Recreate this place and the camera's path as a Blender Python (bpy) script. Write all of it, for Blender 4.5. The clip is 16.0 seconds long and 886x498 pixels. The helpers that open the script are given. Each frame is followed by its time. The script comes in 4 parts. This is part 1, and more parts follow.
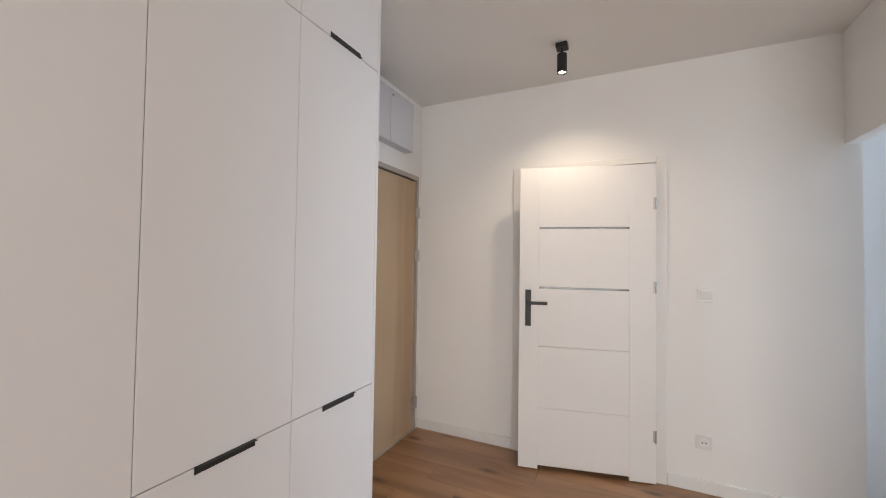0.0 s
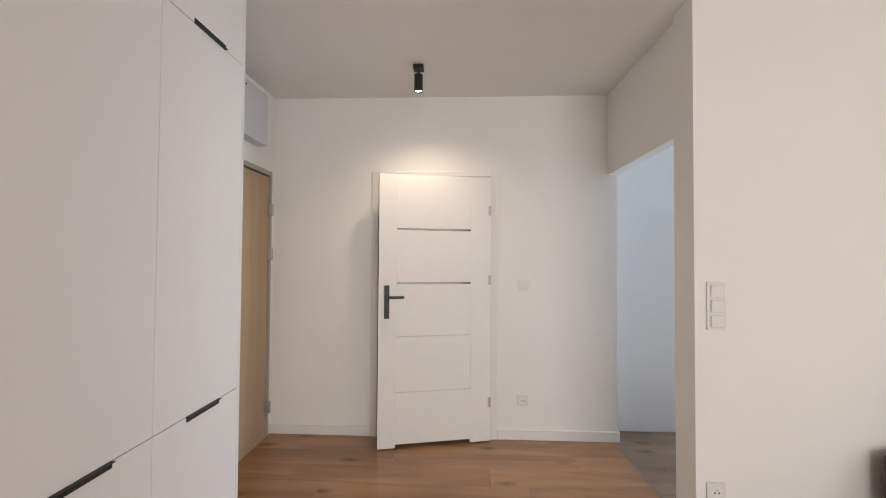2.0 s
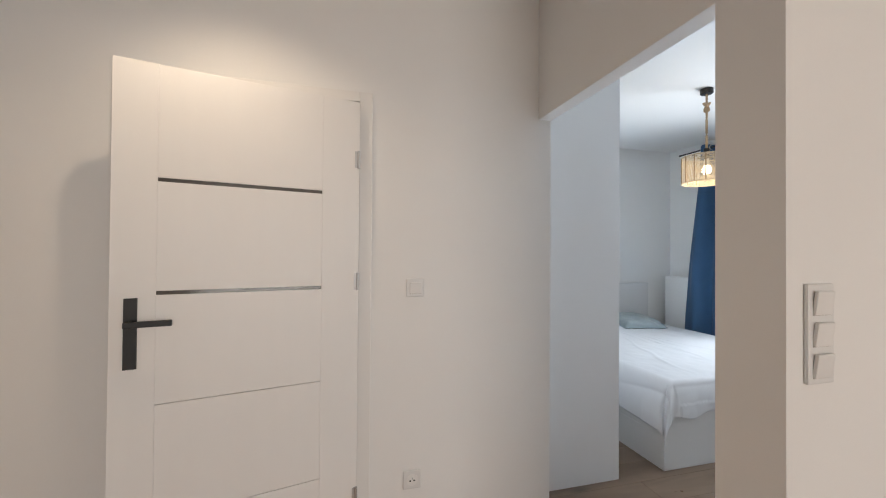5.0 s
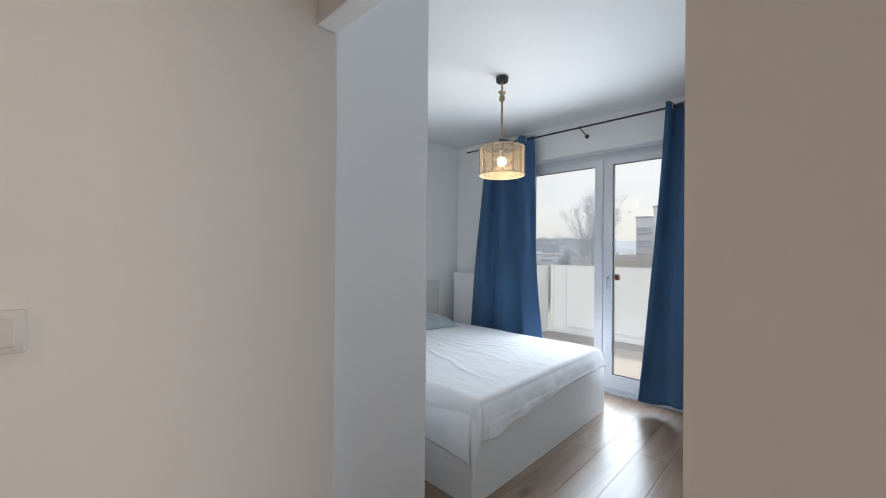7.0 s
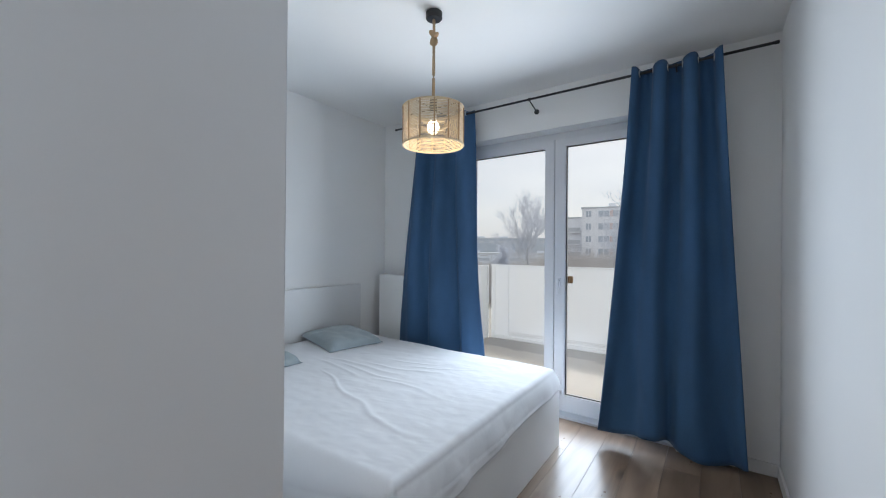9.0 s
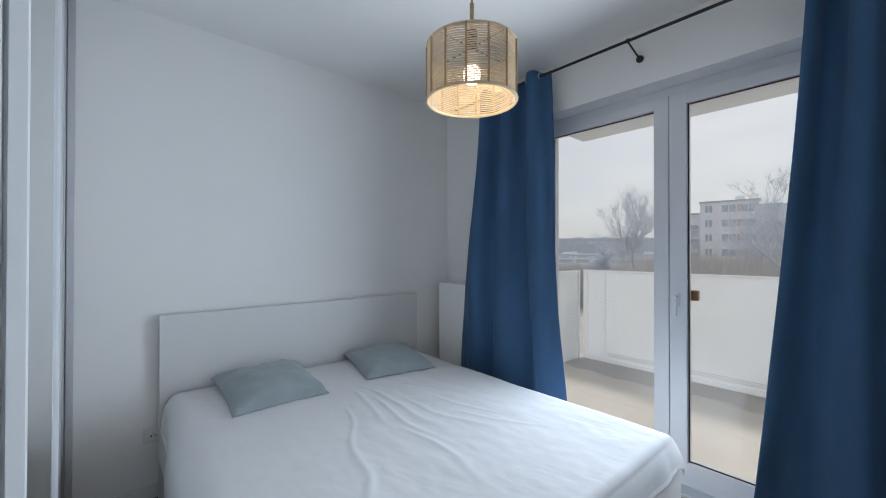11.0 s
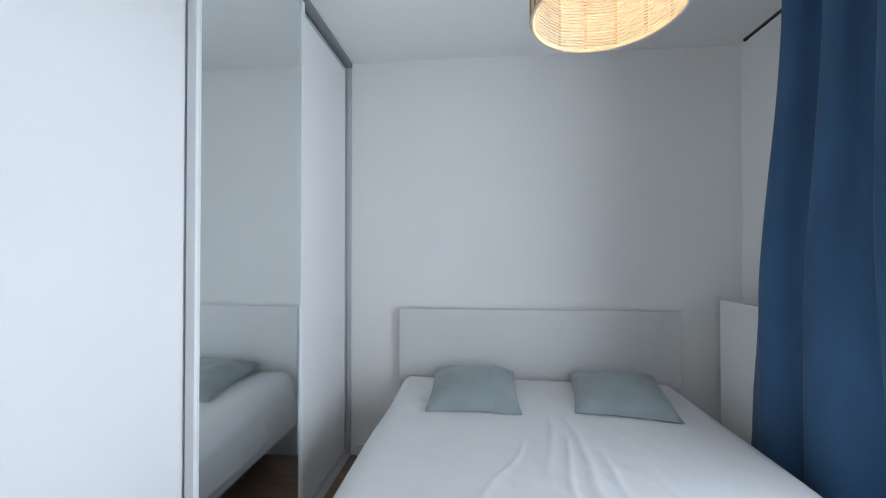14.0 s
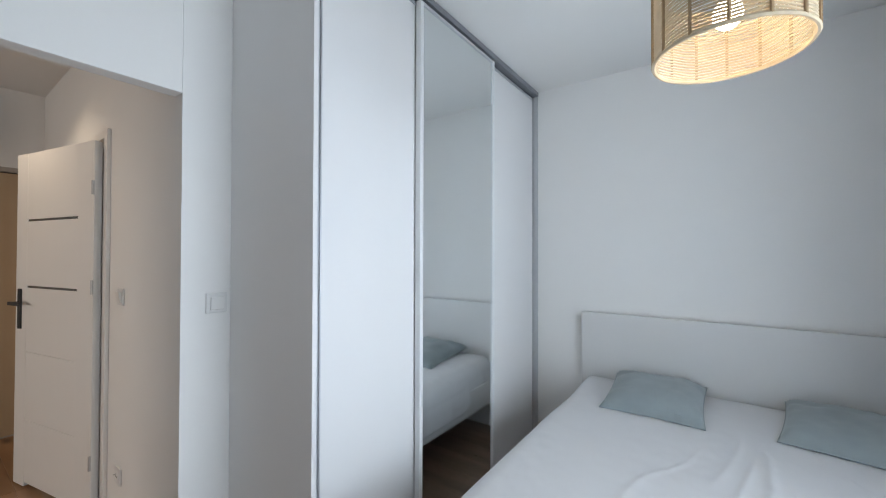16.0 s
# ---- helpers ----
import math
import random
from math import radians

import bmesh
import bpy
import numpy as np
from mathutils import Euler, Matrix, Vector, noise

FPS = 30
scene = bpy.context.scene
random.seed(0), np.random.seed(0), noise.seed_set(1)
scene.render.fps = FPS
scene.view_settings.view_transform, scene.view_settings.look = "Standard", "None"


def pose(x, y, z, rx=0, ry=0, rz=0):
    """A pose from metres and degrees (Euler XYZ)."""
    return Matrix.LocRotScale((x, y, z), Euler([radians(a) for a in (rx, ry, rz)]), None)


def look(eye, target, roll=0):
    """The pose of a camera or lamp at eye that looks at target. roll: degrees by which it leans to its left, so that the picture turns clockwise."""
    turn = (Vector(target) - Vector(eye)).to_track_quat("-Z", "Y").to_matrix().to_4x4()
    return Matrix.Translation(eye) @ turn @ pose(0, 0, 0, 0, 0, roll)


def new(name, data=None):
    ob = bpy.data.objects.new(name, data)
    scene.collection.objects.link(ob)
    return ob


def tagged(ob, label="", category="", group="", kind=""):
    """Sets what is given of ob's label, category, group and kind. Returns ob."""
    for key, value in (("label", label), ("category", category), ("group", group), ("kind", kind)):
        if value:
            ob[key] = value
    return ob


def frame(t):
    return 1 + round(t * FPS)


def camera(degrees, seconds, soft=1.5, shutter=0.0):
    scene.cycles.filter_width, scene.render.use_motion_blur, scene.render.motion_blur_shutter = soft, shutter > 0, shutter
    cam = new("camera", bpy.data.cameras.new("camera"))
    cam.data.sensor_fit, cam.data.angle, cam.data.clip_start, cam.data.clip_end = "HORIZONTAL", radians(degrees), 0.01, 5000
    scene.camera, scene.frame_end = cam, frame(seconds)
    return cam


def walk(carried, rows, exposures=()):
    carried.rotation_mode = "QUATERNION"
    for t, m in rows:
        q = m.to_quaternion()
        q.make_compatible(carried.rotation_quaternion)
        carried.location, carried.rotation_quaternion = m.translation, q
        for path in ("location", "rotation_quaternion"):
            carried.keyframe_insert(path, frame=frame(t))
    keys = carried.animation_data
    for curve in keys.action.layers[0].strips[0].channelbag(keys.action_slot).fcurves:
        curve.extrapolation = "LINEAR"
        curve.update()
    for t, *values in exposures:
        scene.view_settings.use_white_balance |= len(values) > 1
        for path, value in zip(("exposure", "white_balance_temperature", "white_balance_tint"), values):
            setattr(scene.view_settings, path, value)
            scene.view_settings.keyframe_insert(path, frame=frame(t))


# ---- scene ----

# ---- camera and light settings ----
CLOUD, SUN, LIVING_FILL, HALLSPOT, PENDANT = 1.27, 3.6, 104.0, 25.0, 4.3
DOOR_DAY, DAY = 68.0, (0.79, 0.94, 1.12)
PANE = (0.95, 0.96, 0.965)
# seconds, stops, kelvin, tint
EXPOSURES = ((0.0, 0.03, 6350, 10), (1.0, 0.02, 6400, 10), (3.2, 0.0, 6650, 10), (5.5, -0.31, 6700, 10), (6.5, -0.44, 6750, 10), (8.2, -0.50, 6450, 10),
             (11.0, -0.84, 6500, 10), (12.5, -0.84, 6450, 10), (14.5, -0.63, 6700, 10), (16.0, -0.66, 6750, 10))
cam = camera(98.12, 16.0, 1.1)
# seconds, x, y, z, yaw, pitch, roll
ROWS = [
    (0.0, -0.0234, -0.0777, 1.4050, 25.420, 1.483, -0.818),
    (0.5, -0.0481, -0.1805, 1.4214, 15.357, 1.377, -0.748),
    (1.0, -0.0679, -0.2624, 1.4203, 7.801, 1.438, -0.530),
    (1.5, -0.0814, -0.3193, 1.4220, 4.514, 1.329, -0.498),
    (2.0, -0.0889, -0.2778, 1.4148, 2.443, 1.248, -0.378),
    (2.5, -0.0857, -0.1115, 1.4063, 3.114, 1.012, -0.314),
    (3.0, -0.0780, 0.0992, 1.3982, 4.385, 0.770, -0.446),
    (5.5, 0.1473, 1.1828, 1.3679, -22.629, 0.452, -0.511),
    (6.0, 0.2448, 1.3670, 1.3694, -29.870, 0.286, -0.588),
    (6.5, 0.3395, 1.5223, 1.3852, -38.410, 0.274, -0.501),
    (7.0, 0.4883, 1.6568, 1.3683, -45.884, 0.252, -0.474),
    (7.5, 0.6559, 1.7835, 1.3673, -51.127, 0.250, -0.529),
    (8.0, 0.8229, 1.8952, 1.3579, -55.338, 0.170, -0.472),
    (10.5, 1.6896, 2.2955, 1.3683, -47.873, 0.249, -0.191),
    (11.0, 1.8556, 2.3437, 1.3730, -40.966, 0.383, -0.077),
    (11.5, 2.0093, 2.3800, 1.3665, -33.823, 0.298, 0.031),
    (12.0, 2.1734, 2.4160, 1.3566, -25.898, 0.451, 0.040),
    (12.5, 2.2951, 2.4551, 1.3415, -17.835, 0.656, 0.050),
    (13.0, 2.3927, 2.4938, 1.3567, -10.287, 0.522, -0.013),
    (13.5, 2.4885, 2.4856, 1.3707, -3.043, 0.579, 0.072),
    (14.0, 2.6057, 2.4498, 1.3832, 5.551, 0.620, -0.003),
    (14.5, 2.6940, 2.3906, 1.3949, 14.364, 0.726, 0.082),
    (15.0, 2.7504, 2.3081, 1.4095, 22.223, 0.829, -0.140),
    (15.5, 2.8185, 2.2229, 1.4194, 29.784, 0.660, -0.115),
    (16.0, 2.8819, 2.1455, 1.4270, 35.842, 0.706, -0.142),
]
walk(cam, [(t, pose(x, y, z, 90 + pitch, roll, yaw)) for t, x, y, z, yaw, pitch, roll in ROWS], EXPOSURES)

# ---- world, sun and large lights ----
SUN_EL, SUN_AZ = radians(50), radians(108)   # azimuth clockwise from +y
world = bpy.data.worlds.new("overcast_sky")
scene.world = world
world.use_nodes = True
wn, wl = world.node_tree.nodes, world.node_tree.links
wn.clear()
sky = wn.new("ShaderNodeTexSky")
sky.sky_type, sky.sun_disc = "NISHITA", False
sky.sun_elevation, sky.sun_rotation = SUN_EL, SUN_AZ
sky.dust_density = 3.0
bg_sky = wn.new("ShaderNodeBackground")
bg_sky.inputs["Strength"].default_value = 0.05
wl.new(sky.outputs[0], bg_sky.inputs["Color"])
wco = wn.new("ShaderNodeTexCoord")
wmap = wn.new("ShaderNodeMapping")
wmap.inputs["Scale"].default_value = (1.0, 1.0, 4.0)
wl.new(wco.outputs["Generated"], wmap.inputs["Vector"])
cloud = wn.new("ShaderNodeTexNoise")
cloud.inputs["Scale"].default_value, cloud.inputs["Detail"].default_value = 3.0, 8.0
wl.new(wmap.outputs[0], cloud.inputs["Vector"])
ramp = wn.new("ShaderNodeValToRGB")
ramp.color_ramp.elements[0].position, ramp.color_ramp.elements[1].position = 0.35, 0.68
ramp.color_ramp.elements[0].color = (0.83, 0.84, 0.86, 1)
ramp.color_ramp.elements[1].color = (1.0, 0.985, 0.955, 1)
wl.new(cloud.outputs["Fac"], ramp.inputs[0])
bg_cloud = wn.new("ShaderNodeBackground")
bg_cloud.inputs["Strength"].default_value = CLOUD
wl.new(ramp.outputs[0], bg_cloud.inputs["Color"])
addsh = wn.new("ShaderNodeAddShader")
wl.new(bg_sky.outputs[0], addsh.inputs[0])
wl.new(bg_cloud.outputs[0], addsh.inputs[1])
wout = wn.new("ShaderNodeOutputWorld")
wl.new(addsh.outputs[0], wout.inputs["Surface"])

sun = new("sun", bpy.data.lights.new("sun", "SUN"))
sun.data.energy, sun.data.angle, sun.data.color = SUN, radians(12), (1.0, 0.96, 0.90)
sdir = Vector((math.sin(SUN_AZ) * math.cos(SUN_EL), math.cos(SUN_AZ) * math.cos(SUN_EL), math.sin(SUN_EL)))
sun.matrix_world = look(sdir * 60, (0, 0, 0))

# fill light added for the hall, set in an unseen living room window
fill_lamp = new("living_room_fill", bpy.data.lights.new("living_room_fill", "AREA"))
fill_lamp.data.shape, fill_lamp.data.size, fill_lamp.data.size_y = "RECTANGLE", 2.6, 1.9
fill_lamp.data.energy, fill_lamp.data.color = LIVING_FILL, (0.965, 0.935, 0.905)
fill_lamp.matrix_world = look((1.8, -3.93, 1.35), (1.8, 0.0, 1.35))

# daylight of the balcony door, in its opening
door_lamp = new("balcony_door_daylight", bpy.data.lights.new("balcony_door_daylight", "AREA"))
door_lamp.data.shape, door_lamp.data.size, door_lamp.data.size_y = "RECTANGLE", 1.24, 1.84
door_lamp.data.energy, door_lamp.data.color, door_lamp.data.spread = DOOR_DAY, DAY, radians(150)
door_lamp.matrix_world = look((4.312, 3.19, 1.10), (0.0, 3.19, 0.90))

# the two lamps that are lit
spot = new("hall_spot_light", bpy.data.lights.new("hall_spot_light", "SPOT"))
spot.data.energy, spot.data.color, spot.data.shadow_soft_size = HALLSPOT, (1.0, 0.80, 0.60), 0.022
spot.data.spot_size, spot.data.spot_blend = radians(150), 1.0
spot.matrix_world = look((-0.37, 2.271, 2.519), (-0.37, 2.30, 0))
bulb_light = new("pendant_bulb_light", bpy.data.lights.new("pendant_bulb_light", "POINT"))
bulb_light.data.energy, bulb_light.data.color, bulb_light.data.shadow_soft_size = PENDANT, (1.0, 0.84, 0.63), 0.03
bulb_light.location = (2.90, 3.38, 2.030)


# ---- materials ----
def material(name, base, rough=0.5, metal=0.0, var=0.06, scale=6.0, fine=90.0, bump=0.02, spec=0.5, per_object=0.0, stretch=(1, 1, 1), distance=0.002):
    """A surface with two scales of variation in colour and fine relief."""
    m = bpy.data.materials.new(name)
    m.use_nodes = True
    n, l = m.node_tree.nodes, m.node_tree.links
    p = n["Principled BSDF"]
    p.inputs["Roughness"].default_value, p.inputs["Metallic"].default_value = rough, metal
    p.inputs["Specular IOR Level"].default_value = spec
    co = n.new("ShaderNodeTexCoord")
    mp = n.new("ShaderNodeMapping")
    mp.inputs["Scale"].default_value = stretch
    l.new(co.outputs["Object"], mp.inputs["Vector"])
    a = n.new("ShaderNodeTexNoise")
    a.inputs["Scale"].default_value, a.inputs["Detail"].default_value = scale, 5
    l.new(mp.outputs[0], a.inputs["Vector"])
    b = n.new("ShaderNodeTexNoise")
    b.inputs["Scale"].default_value, b.inputs["Detail"].default_value = fine, 3
    l.new(mp.outputs[0], b.inputs["Vector"])
    mix = n.new("ShaderNodeMath")
    mix.operation = "MULTIPLY_ADD"
    mix.inputs[1].default_value = 0.35
    l.new(b.outputs["Fac"], mix.inputs[0])
    l.new(a.outputs["Fac"], mix.inputs[2])
    val = n.new("ShaderNodeMapRange")
    val.inputs["From Min"].default_value, val.inputs["From Max"].default_value = 0.35, 1.0
    val.inputs["To Min"].default_value, val.inputs["To Max"].default_value = 1 - var, 1 + var
    l.new(mix.outputs[0], val.inputs["Value"])
    hsv = n.new("ShaderNodeHueSaturation")
    hsv.inputs["Color"].default_value = (*base, 1)
    if per_object:
        oi = n.new("ShaderNodeObjectInfo")
        r = n.new("ShaderNodeMapRange")
        r.inputs["To Min"].default_value, r.inputs["To Max"].default_value = -per_object, per_object
        l.new(oi.outputs["Random"], r.inputs["Value"])
        ad = n.new("ShaderNodeMath")
        l.new(val.outputs[0], ad.inputs[0])
        l.new(r.outputs[0], ad.inputs[1])
        l.new(ad.outputs[0], hsv.inputs["Value"])
    else:
        l.new(val.outputs[0], hsv.inputs["Value"])
    l.new(hsv.outputs[0], p.inputs["Base Color"])
    rr = n.new("ShaderNodeMapRange")
    rr.inputs["To Min"].default_value, rr.inputs["To Max"].default_value = max(0.02, rough - 0.06), min(1, rough + 0.06)
    l.new(a.outputs["Fac"], rr.inputs["Value"])
    l.new(rr.outputs[0], p.inputs["Roughness"])
    if bump:
        bp = n.new("ShaderNodeBump")
        bp.inputs["Strength"].default_value, bp.inputs["Distance"].default_value = bump, distance
        l.new(mix.outputs[0], bp.inputs["Height"])
        l.new(bp.outputs[0], p.inputs["Normal"])
    return m


def wood(name, dark, light, rough, along="X", per_object=0.12, grain=9.0, knots=True):
    """Wood with long grain, cathedral waves and a few knots, varied from board to board."""
    m = material(name, light, rough, var=0.05, scale=3.0, fine=160.0, bump=0.06, per_object=per_object)
    n, l = m.node_tree.nodes, m.node_tree.links
    hsv = [x for x in n if x.bl_idname == "ShaderNodeHueSaturation"][0]
    co = n.new("ShaderNodeTexCoord")
    mp = n.new("ShaderNodeMapping")
    mp.inputs["Scale"].default_value = {"X": (0.7, 5, 5), "Y": (9, 0.55, 9), "Z": (9, 9, 0.55)}[along]
    oi = n.new("ShaderNodeObjectInfo")
    sh = n.new("ShaderNodeVectorMath")
    sh.operation = "SCALE"
    sh.inputs[0].default_value = (17.0, 31.0, 13.0)
    l.new(oi.outputs["Random"], sh.inputs["Scale"])
    off = n.new("ShaderNodeVectorMath")
    l.new(co.outputs["Object"], off.inputs[0])
    l.new(sh.outputs[0], off.inputs[1])
    l.new(off.outputs[0], mp.inputs["Vector"])
    g = n.new("ShaderNodeTexNoise")
    g.inputs["Scale"].default_value, g.inputs["Detail"].default_value, g.inputs["Distortion"].default_value = grain / 6, 8, 1.2
    l.new(mp.outputs[0], g.inputs["Vector"])
    cr = n.new("ShaderNodeValToRGB")
    cr.color_ramp.elements[0].position, cr.color_ramp.elements[1].position = 0.33, 0.66
    cr.color_ramp.elements[0].color, cr.color_ramp.elements[1].color = (*dark, 1), (*light, 1)
    l.new(g.outputs["Fac"], cr.inputs[0])
    out = cr.outputs[0]
    if knots:
        mp2 = n.new("ShaderNodeMapping")
        mp2.inputs["Scale"].default_value = (2.2, 5.5, 5.5) if along == "X" else (5.5, 2.2, 5.5)
        l.new(off.outputs[0], mp2.inputs["Vector"])
        vo = n.new("ShaderNodeTexVoronoi")
        vo.inputs["Scale"].default_value = 0.75
        l.new(mp2.outputs[0], vo.inputs["Vector"])
        kr = n.new("ShaderNodeMapRange")
        kr.inputs["From Min"].default_value, kr.inputs["From Max"].default_value = 0.03, 0.15
        l.new(vo.outputs["Distance"], kr.inputs["Value"])
        mk = n.new("ShaderNodeMix")
        mk.data_type = "RGBA"
        mk.inputs[6].default_value = (dark[0] * 0.45, dark[1] * 0.42, dark[2] * 0.4, 1)
        l.new(kr.outputs[0], mk.inputs[0])
        l.new(out, mk.inputs[7])
        out = mk.outputs[2]
    l.new(out, hsv.inputs["Color"])
    return m


def glowing(name, colour, strength):
    m = bpy.data.materials.new(name)
    m.use_nodes = True
    p = m.node_tree.nodes["Principled BSDF"]
    p.inputs["Base Color"].default_value = (*colour, 1)
    p.inputs["Emission Color"].default_value = (*colour, 1)
    p.inputs["Emission Strength"].default_value = strength
    return m


def window_glass(name, tint):
    m = bpy.data.materials.new(name)
    m.use_nodes = True
    n, l = m.node_tree.nodes, m.node_tree.links
    n.remove(n["Principled BSDF"])
    tr = n.new("ShaderNodeBsdfTransparent")
    tr.inputs["Color"].default_value = (*tint, 1)
    gl = n.new("ShaderNodeBsdfGlossy")
    gl.inputs["Roughness"].default_value = 0.004
    fr = n.new("ShaderNodeFresnel")
    fr.inputs["IOR"].default_value = 1.35
    mx = n.new("ShaderNodeMixShader")
    l.new(fr.outputs[0], mx.inputs[0])
    l.new(tr.outputs[0], mx.inputs[1])
    l.new(gl.outputs[0], mx.inputs[2])
    l.new(mx.outputs[0], n["Material Output"].inputs["Surface"])
    return m


M_WALL = material("white_wall_paint", (0.85, 0.84, 0.82), 0.85, var=0.025, scale=1.3, fine=260, bump=0.10, spec=0.2)
M_CEIL = material("white_ceiling_paint", (0.84, 0.83, 0.81), 0.9, var=0.02, scale=1.1, fine=300, bump=0.08, spec=0.15)
M_TRIM = material("white_baseboard_lacquer", (0.80, 0.79, 0.77), 0.4, var=0.02, scale=3, bump=0.02)
M_CAB = material("white_matt_laminate", (0.765, 0.76, 0.76), 0.42, var=0.015, scale=2, fine=220, bump=0.015, spec=0.4)
M_DOORW = material("white_door_foil", (0.82, 0.80, 0.77), 0.45, var=0.01, scale=2.5, fine=180, bump=0.02, stretch=(8, 8, 1))
M_PLASTIC = material("white_plastic", (0.80, 0.79, 0.77), 0.3, var=0.02, scale=8, bump=0.0)
M_PLATE = material("white_switch_plate", (0.75, 0.745, 0.73), 0.35, var=0.02, scale=8, bump=0.0)
M_DARKSLOT = material("smoked_glass_strip", (0.10, 0.09, 0.08), 0.12, var=0.05, bump=0.0)
M_BLACK = material("black_powder_coat", (0.012, 0.012, 0.013), 0.45, var=0.1, scale=20, fine=400, bump=0.04)
M_HOLE = material("dark_socket_hole", (0.02, 0.02, 0.02), 0.7, bump=0.0)
M_STEEL = material("brushed_steel", (0.55, 0.55, 0.55), 0.5, 1.0, var=0.05, scale=20, bump=0.02)
M_ALU = material("satin_aluminium", (0.60, 0.61, 0.63), 0.42, 0.55, var=0.04, scale=10, bump=0.02)
M_BOX = material("light_grey_sheet_metal", (0.62, 0.62, 0.65), 0.5, var=0.02, scale=4, bump=0.02)
M_FRAMEG = material("beige_grey_steel_frame", (0.42, 0.38, 0.34), 0.45, var=0.03, scale=5, bump=0.02)
M_GAP = material("black_rubber_seal", (0.02, 0.018, 0.016), 0.7, bump=0.0)
M_OAK = wood("light_oak_veneer", (0.45, 0.325, 0.205), (0.51, 0.38, 0.25), 0.5, "Z", 0.0, 4, knots=False)
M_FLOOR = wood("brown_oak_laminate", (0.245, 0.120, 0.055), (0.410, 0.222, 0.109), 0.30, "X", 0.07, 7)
# darker, greyer copy of the oak laminate, used past the threshold
M_FLOORB = wood("oak_laminate_greyer", (0.150, 0.096, 0.062), (0.275, 0.188, 0.128), 0.29, "X", 0.07, 7)
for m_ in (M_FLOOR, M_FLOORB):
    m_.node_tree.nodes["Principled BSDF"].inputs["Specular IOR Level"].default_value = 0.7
M_MIRROR = material("mirror_silver", (0.80, 0.83, 0.84), 0.03, 1.0, var=0.0, bump=0.0)
M_SHEET = material("white_cotton_throw", (0.715, 0.715, 0.725), 0.9, var=0.02, scale=5, fine=420, bump=0.25, spec=0.15, distance=0.001)
M_PILLOW = material("grey_green_velvet", (0.29, 0.335, 0.345), 0.85, var=0.10, scale=7, fine=300, bump=0.25, spec=0.2, distance=0.001)
M_BED = material("white_bed_foil", (0.70, 0.695, 0.685), 0.38, var=0.02, scale=2.5, fine=160, bump=0.02)
M_MATT = material("white_mattress_ticking", (0.75, 0.74, 0.72), 0.9, var=0.03, bump=0.1)
M_CURT = material("blue_velvet_curtain", (0.044, 0.104, 0.205), 0.85, var=0.24, scale=5, fine=240, bump=0.3, spec=0.25, stretch=(1, 1, 0.35), distance=0.0015)
M_ROPE = material("jute_rope", (0.42, 0.29, 0.17), 0.9, var=0.18, scale=60, fine=400, bump=0.6, distance=0.002)
M_CORD = material("natural_paper_cord", (0.60, 0.49, 0.34), 0.8, var=0.12, scale=40, fine=300, bump=0.3, distance=0.001)
M_PVC = material("white_window_pvc", (0.70, 0.70, 0.71), 0.35, var=0.015, scale=4, bump=0.0)
M_RAD = material("white_radiator_enamel", (0.80, 0.80, 0.79), 0.35, var=0.01, scale=4, bump=0.0)
M_WOODH = material("varnished_wooden_pull", (0.32, 0.17, 0.07), 0.4, var=0.1, scale=30, bump=0.05)
M_TILE = material("beige_balcony_tile", (0.66, 0.62, 0.565), 0.55, var=0.06, scale=4, fine=120, bump=0.06, per_object=0.012)
M_GROUT = material("beige_tile_grout", (0.66, 0.62, 0.565), 0.9, bump=0.1)
M_PARAP = material("white_parapet_sheet", (0.88, 0.88, 0.87), 0.5, var=0.03, scale=3, fine=150, bump=0.03)


def grey_edge(m, x0, width):
    """A grey band with a ragged edge along the foot of the parapet."""
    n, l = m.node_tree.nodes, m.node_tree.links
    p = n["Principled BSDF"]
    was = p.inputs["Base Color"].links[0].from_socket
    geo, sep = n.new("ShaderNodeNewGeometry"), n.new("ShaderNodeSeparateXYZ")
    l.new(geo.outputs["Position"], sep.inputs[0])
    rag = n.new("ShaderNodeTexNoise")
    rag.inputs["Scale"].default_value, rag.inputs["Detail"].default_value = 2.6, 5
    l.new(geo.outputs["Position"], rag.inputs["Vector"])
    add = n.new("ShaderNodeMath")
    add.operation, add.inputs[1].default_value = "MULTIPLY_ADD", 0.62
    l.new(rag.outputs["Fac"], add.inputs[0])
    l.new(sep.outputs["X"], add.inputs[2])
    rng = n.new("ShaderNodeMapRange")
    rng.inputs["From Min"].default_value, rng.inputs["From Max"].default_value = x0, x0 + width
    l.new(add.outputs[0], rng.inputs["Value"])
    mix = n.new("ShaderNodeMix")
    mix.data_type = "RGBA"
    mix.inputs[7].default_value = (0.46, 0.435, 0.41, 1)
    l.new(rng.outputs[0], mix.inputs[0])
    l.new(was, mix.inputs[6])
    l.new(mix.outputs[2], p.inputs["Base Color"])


def thin_sheet(m, share):
    """Lets some of the daylight behind a thin white sheet through."""
    n, l = m.node_tree.nodes, m.node_tree.links
    p = n["Principled BSDF"]
    tl, mx = n.new("ShaderNodeBsdfTranslucent"), n.new("ShaderNodeMixShader")
    tl.inputs["Color"].default_value = (0.90, 0.92, 0.94, 1)
    mx.inputs[0].default_value = share
    l.new(p.outputs[0], mx.inputs[1])
    l.new(tl.outputs[0], mx.inputs[2])
    l.new(mx.outputs[0], n["Material Output"].inputs["Surface"])


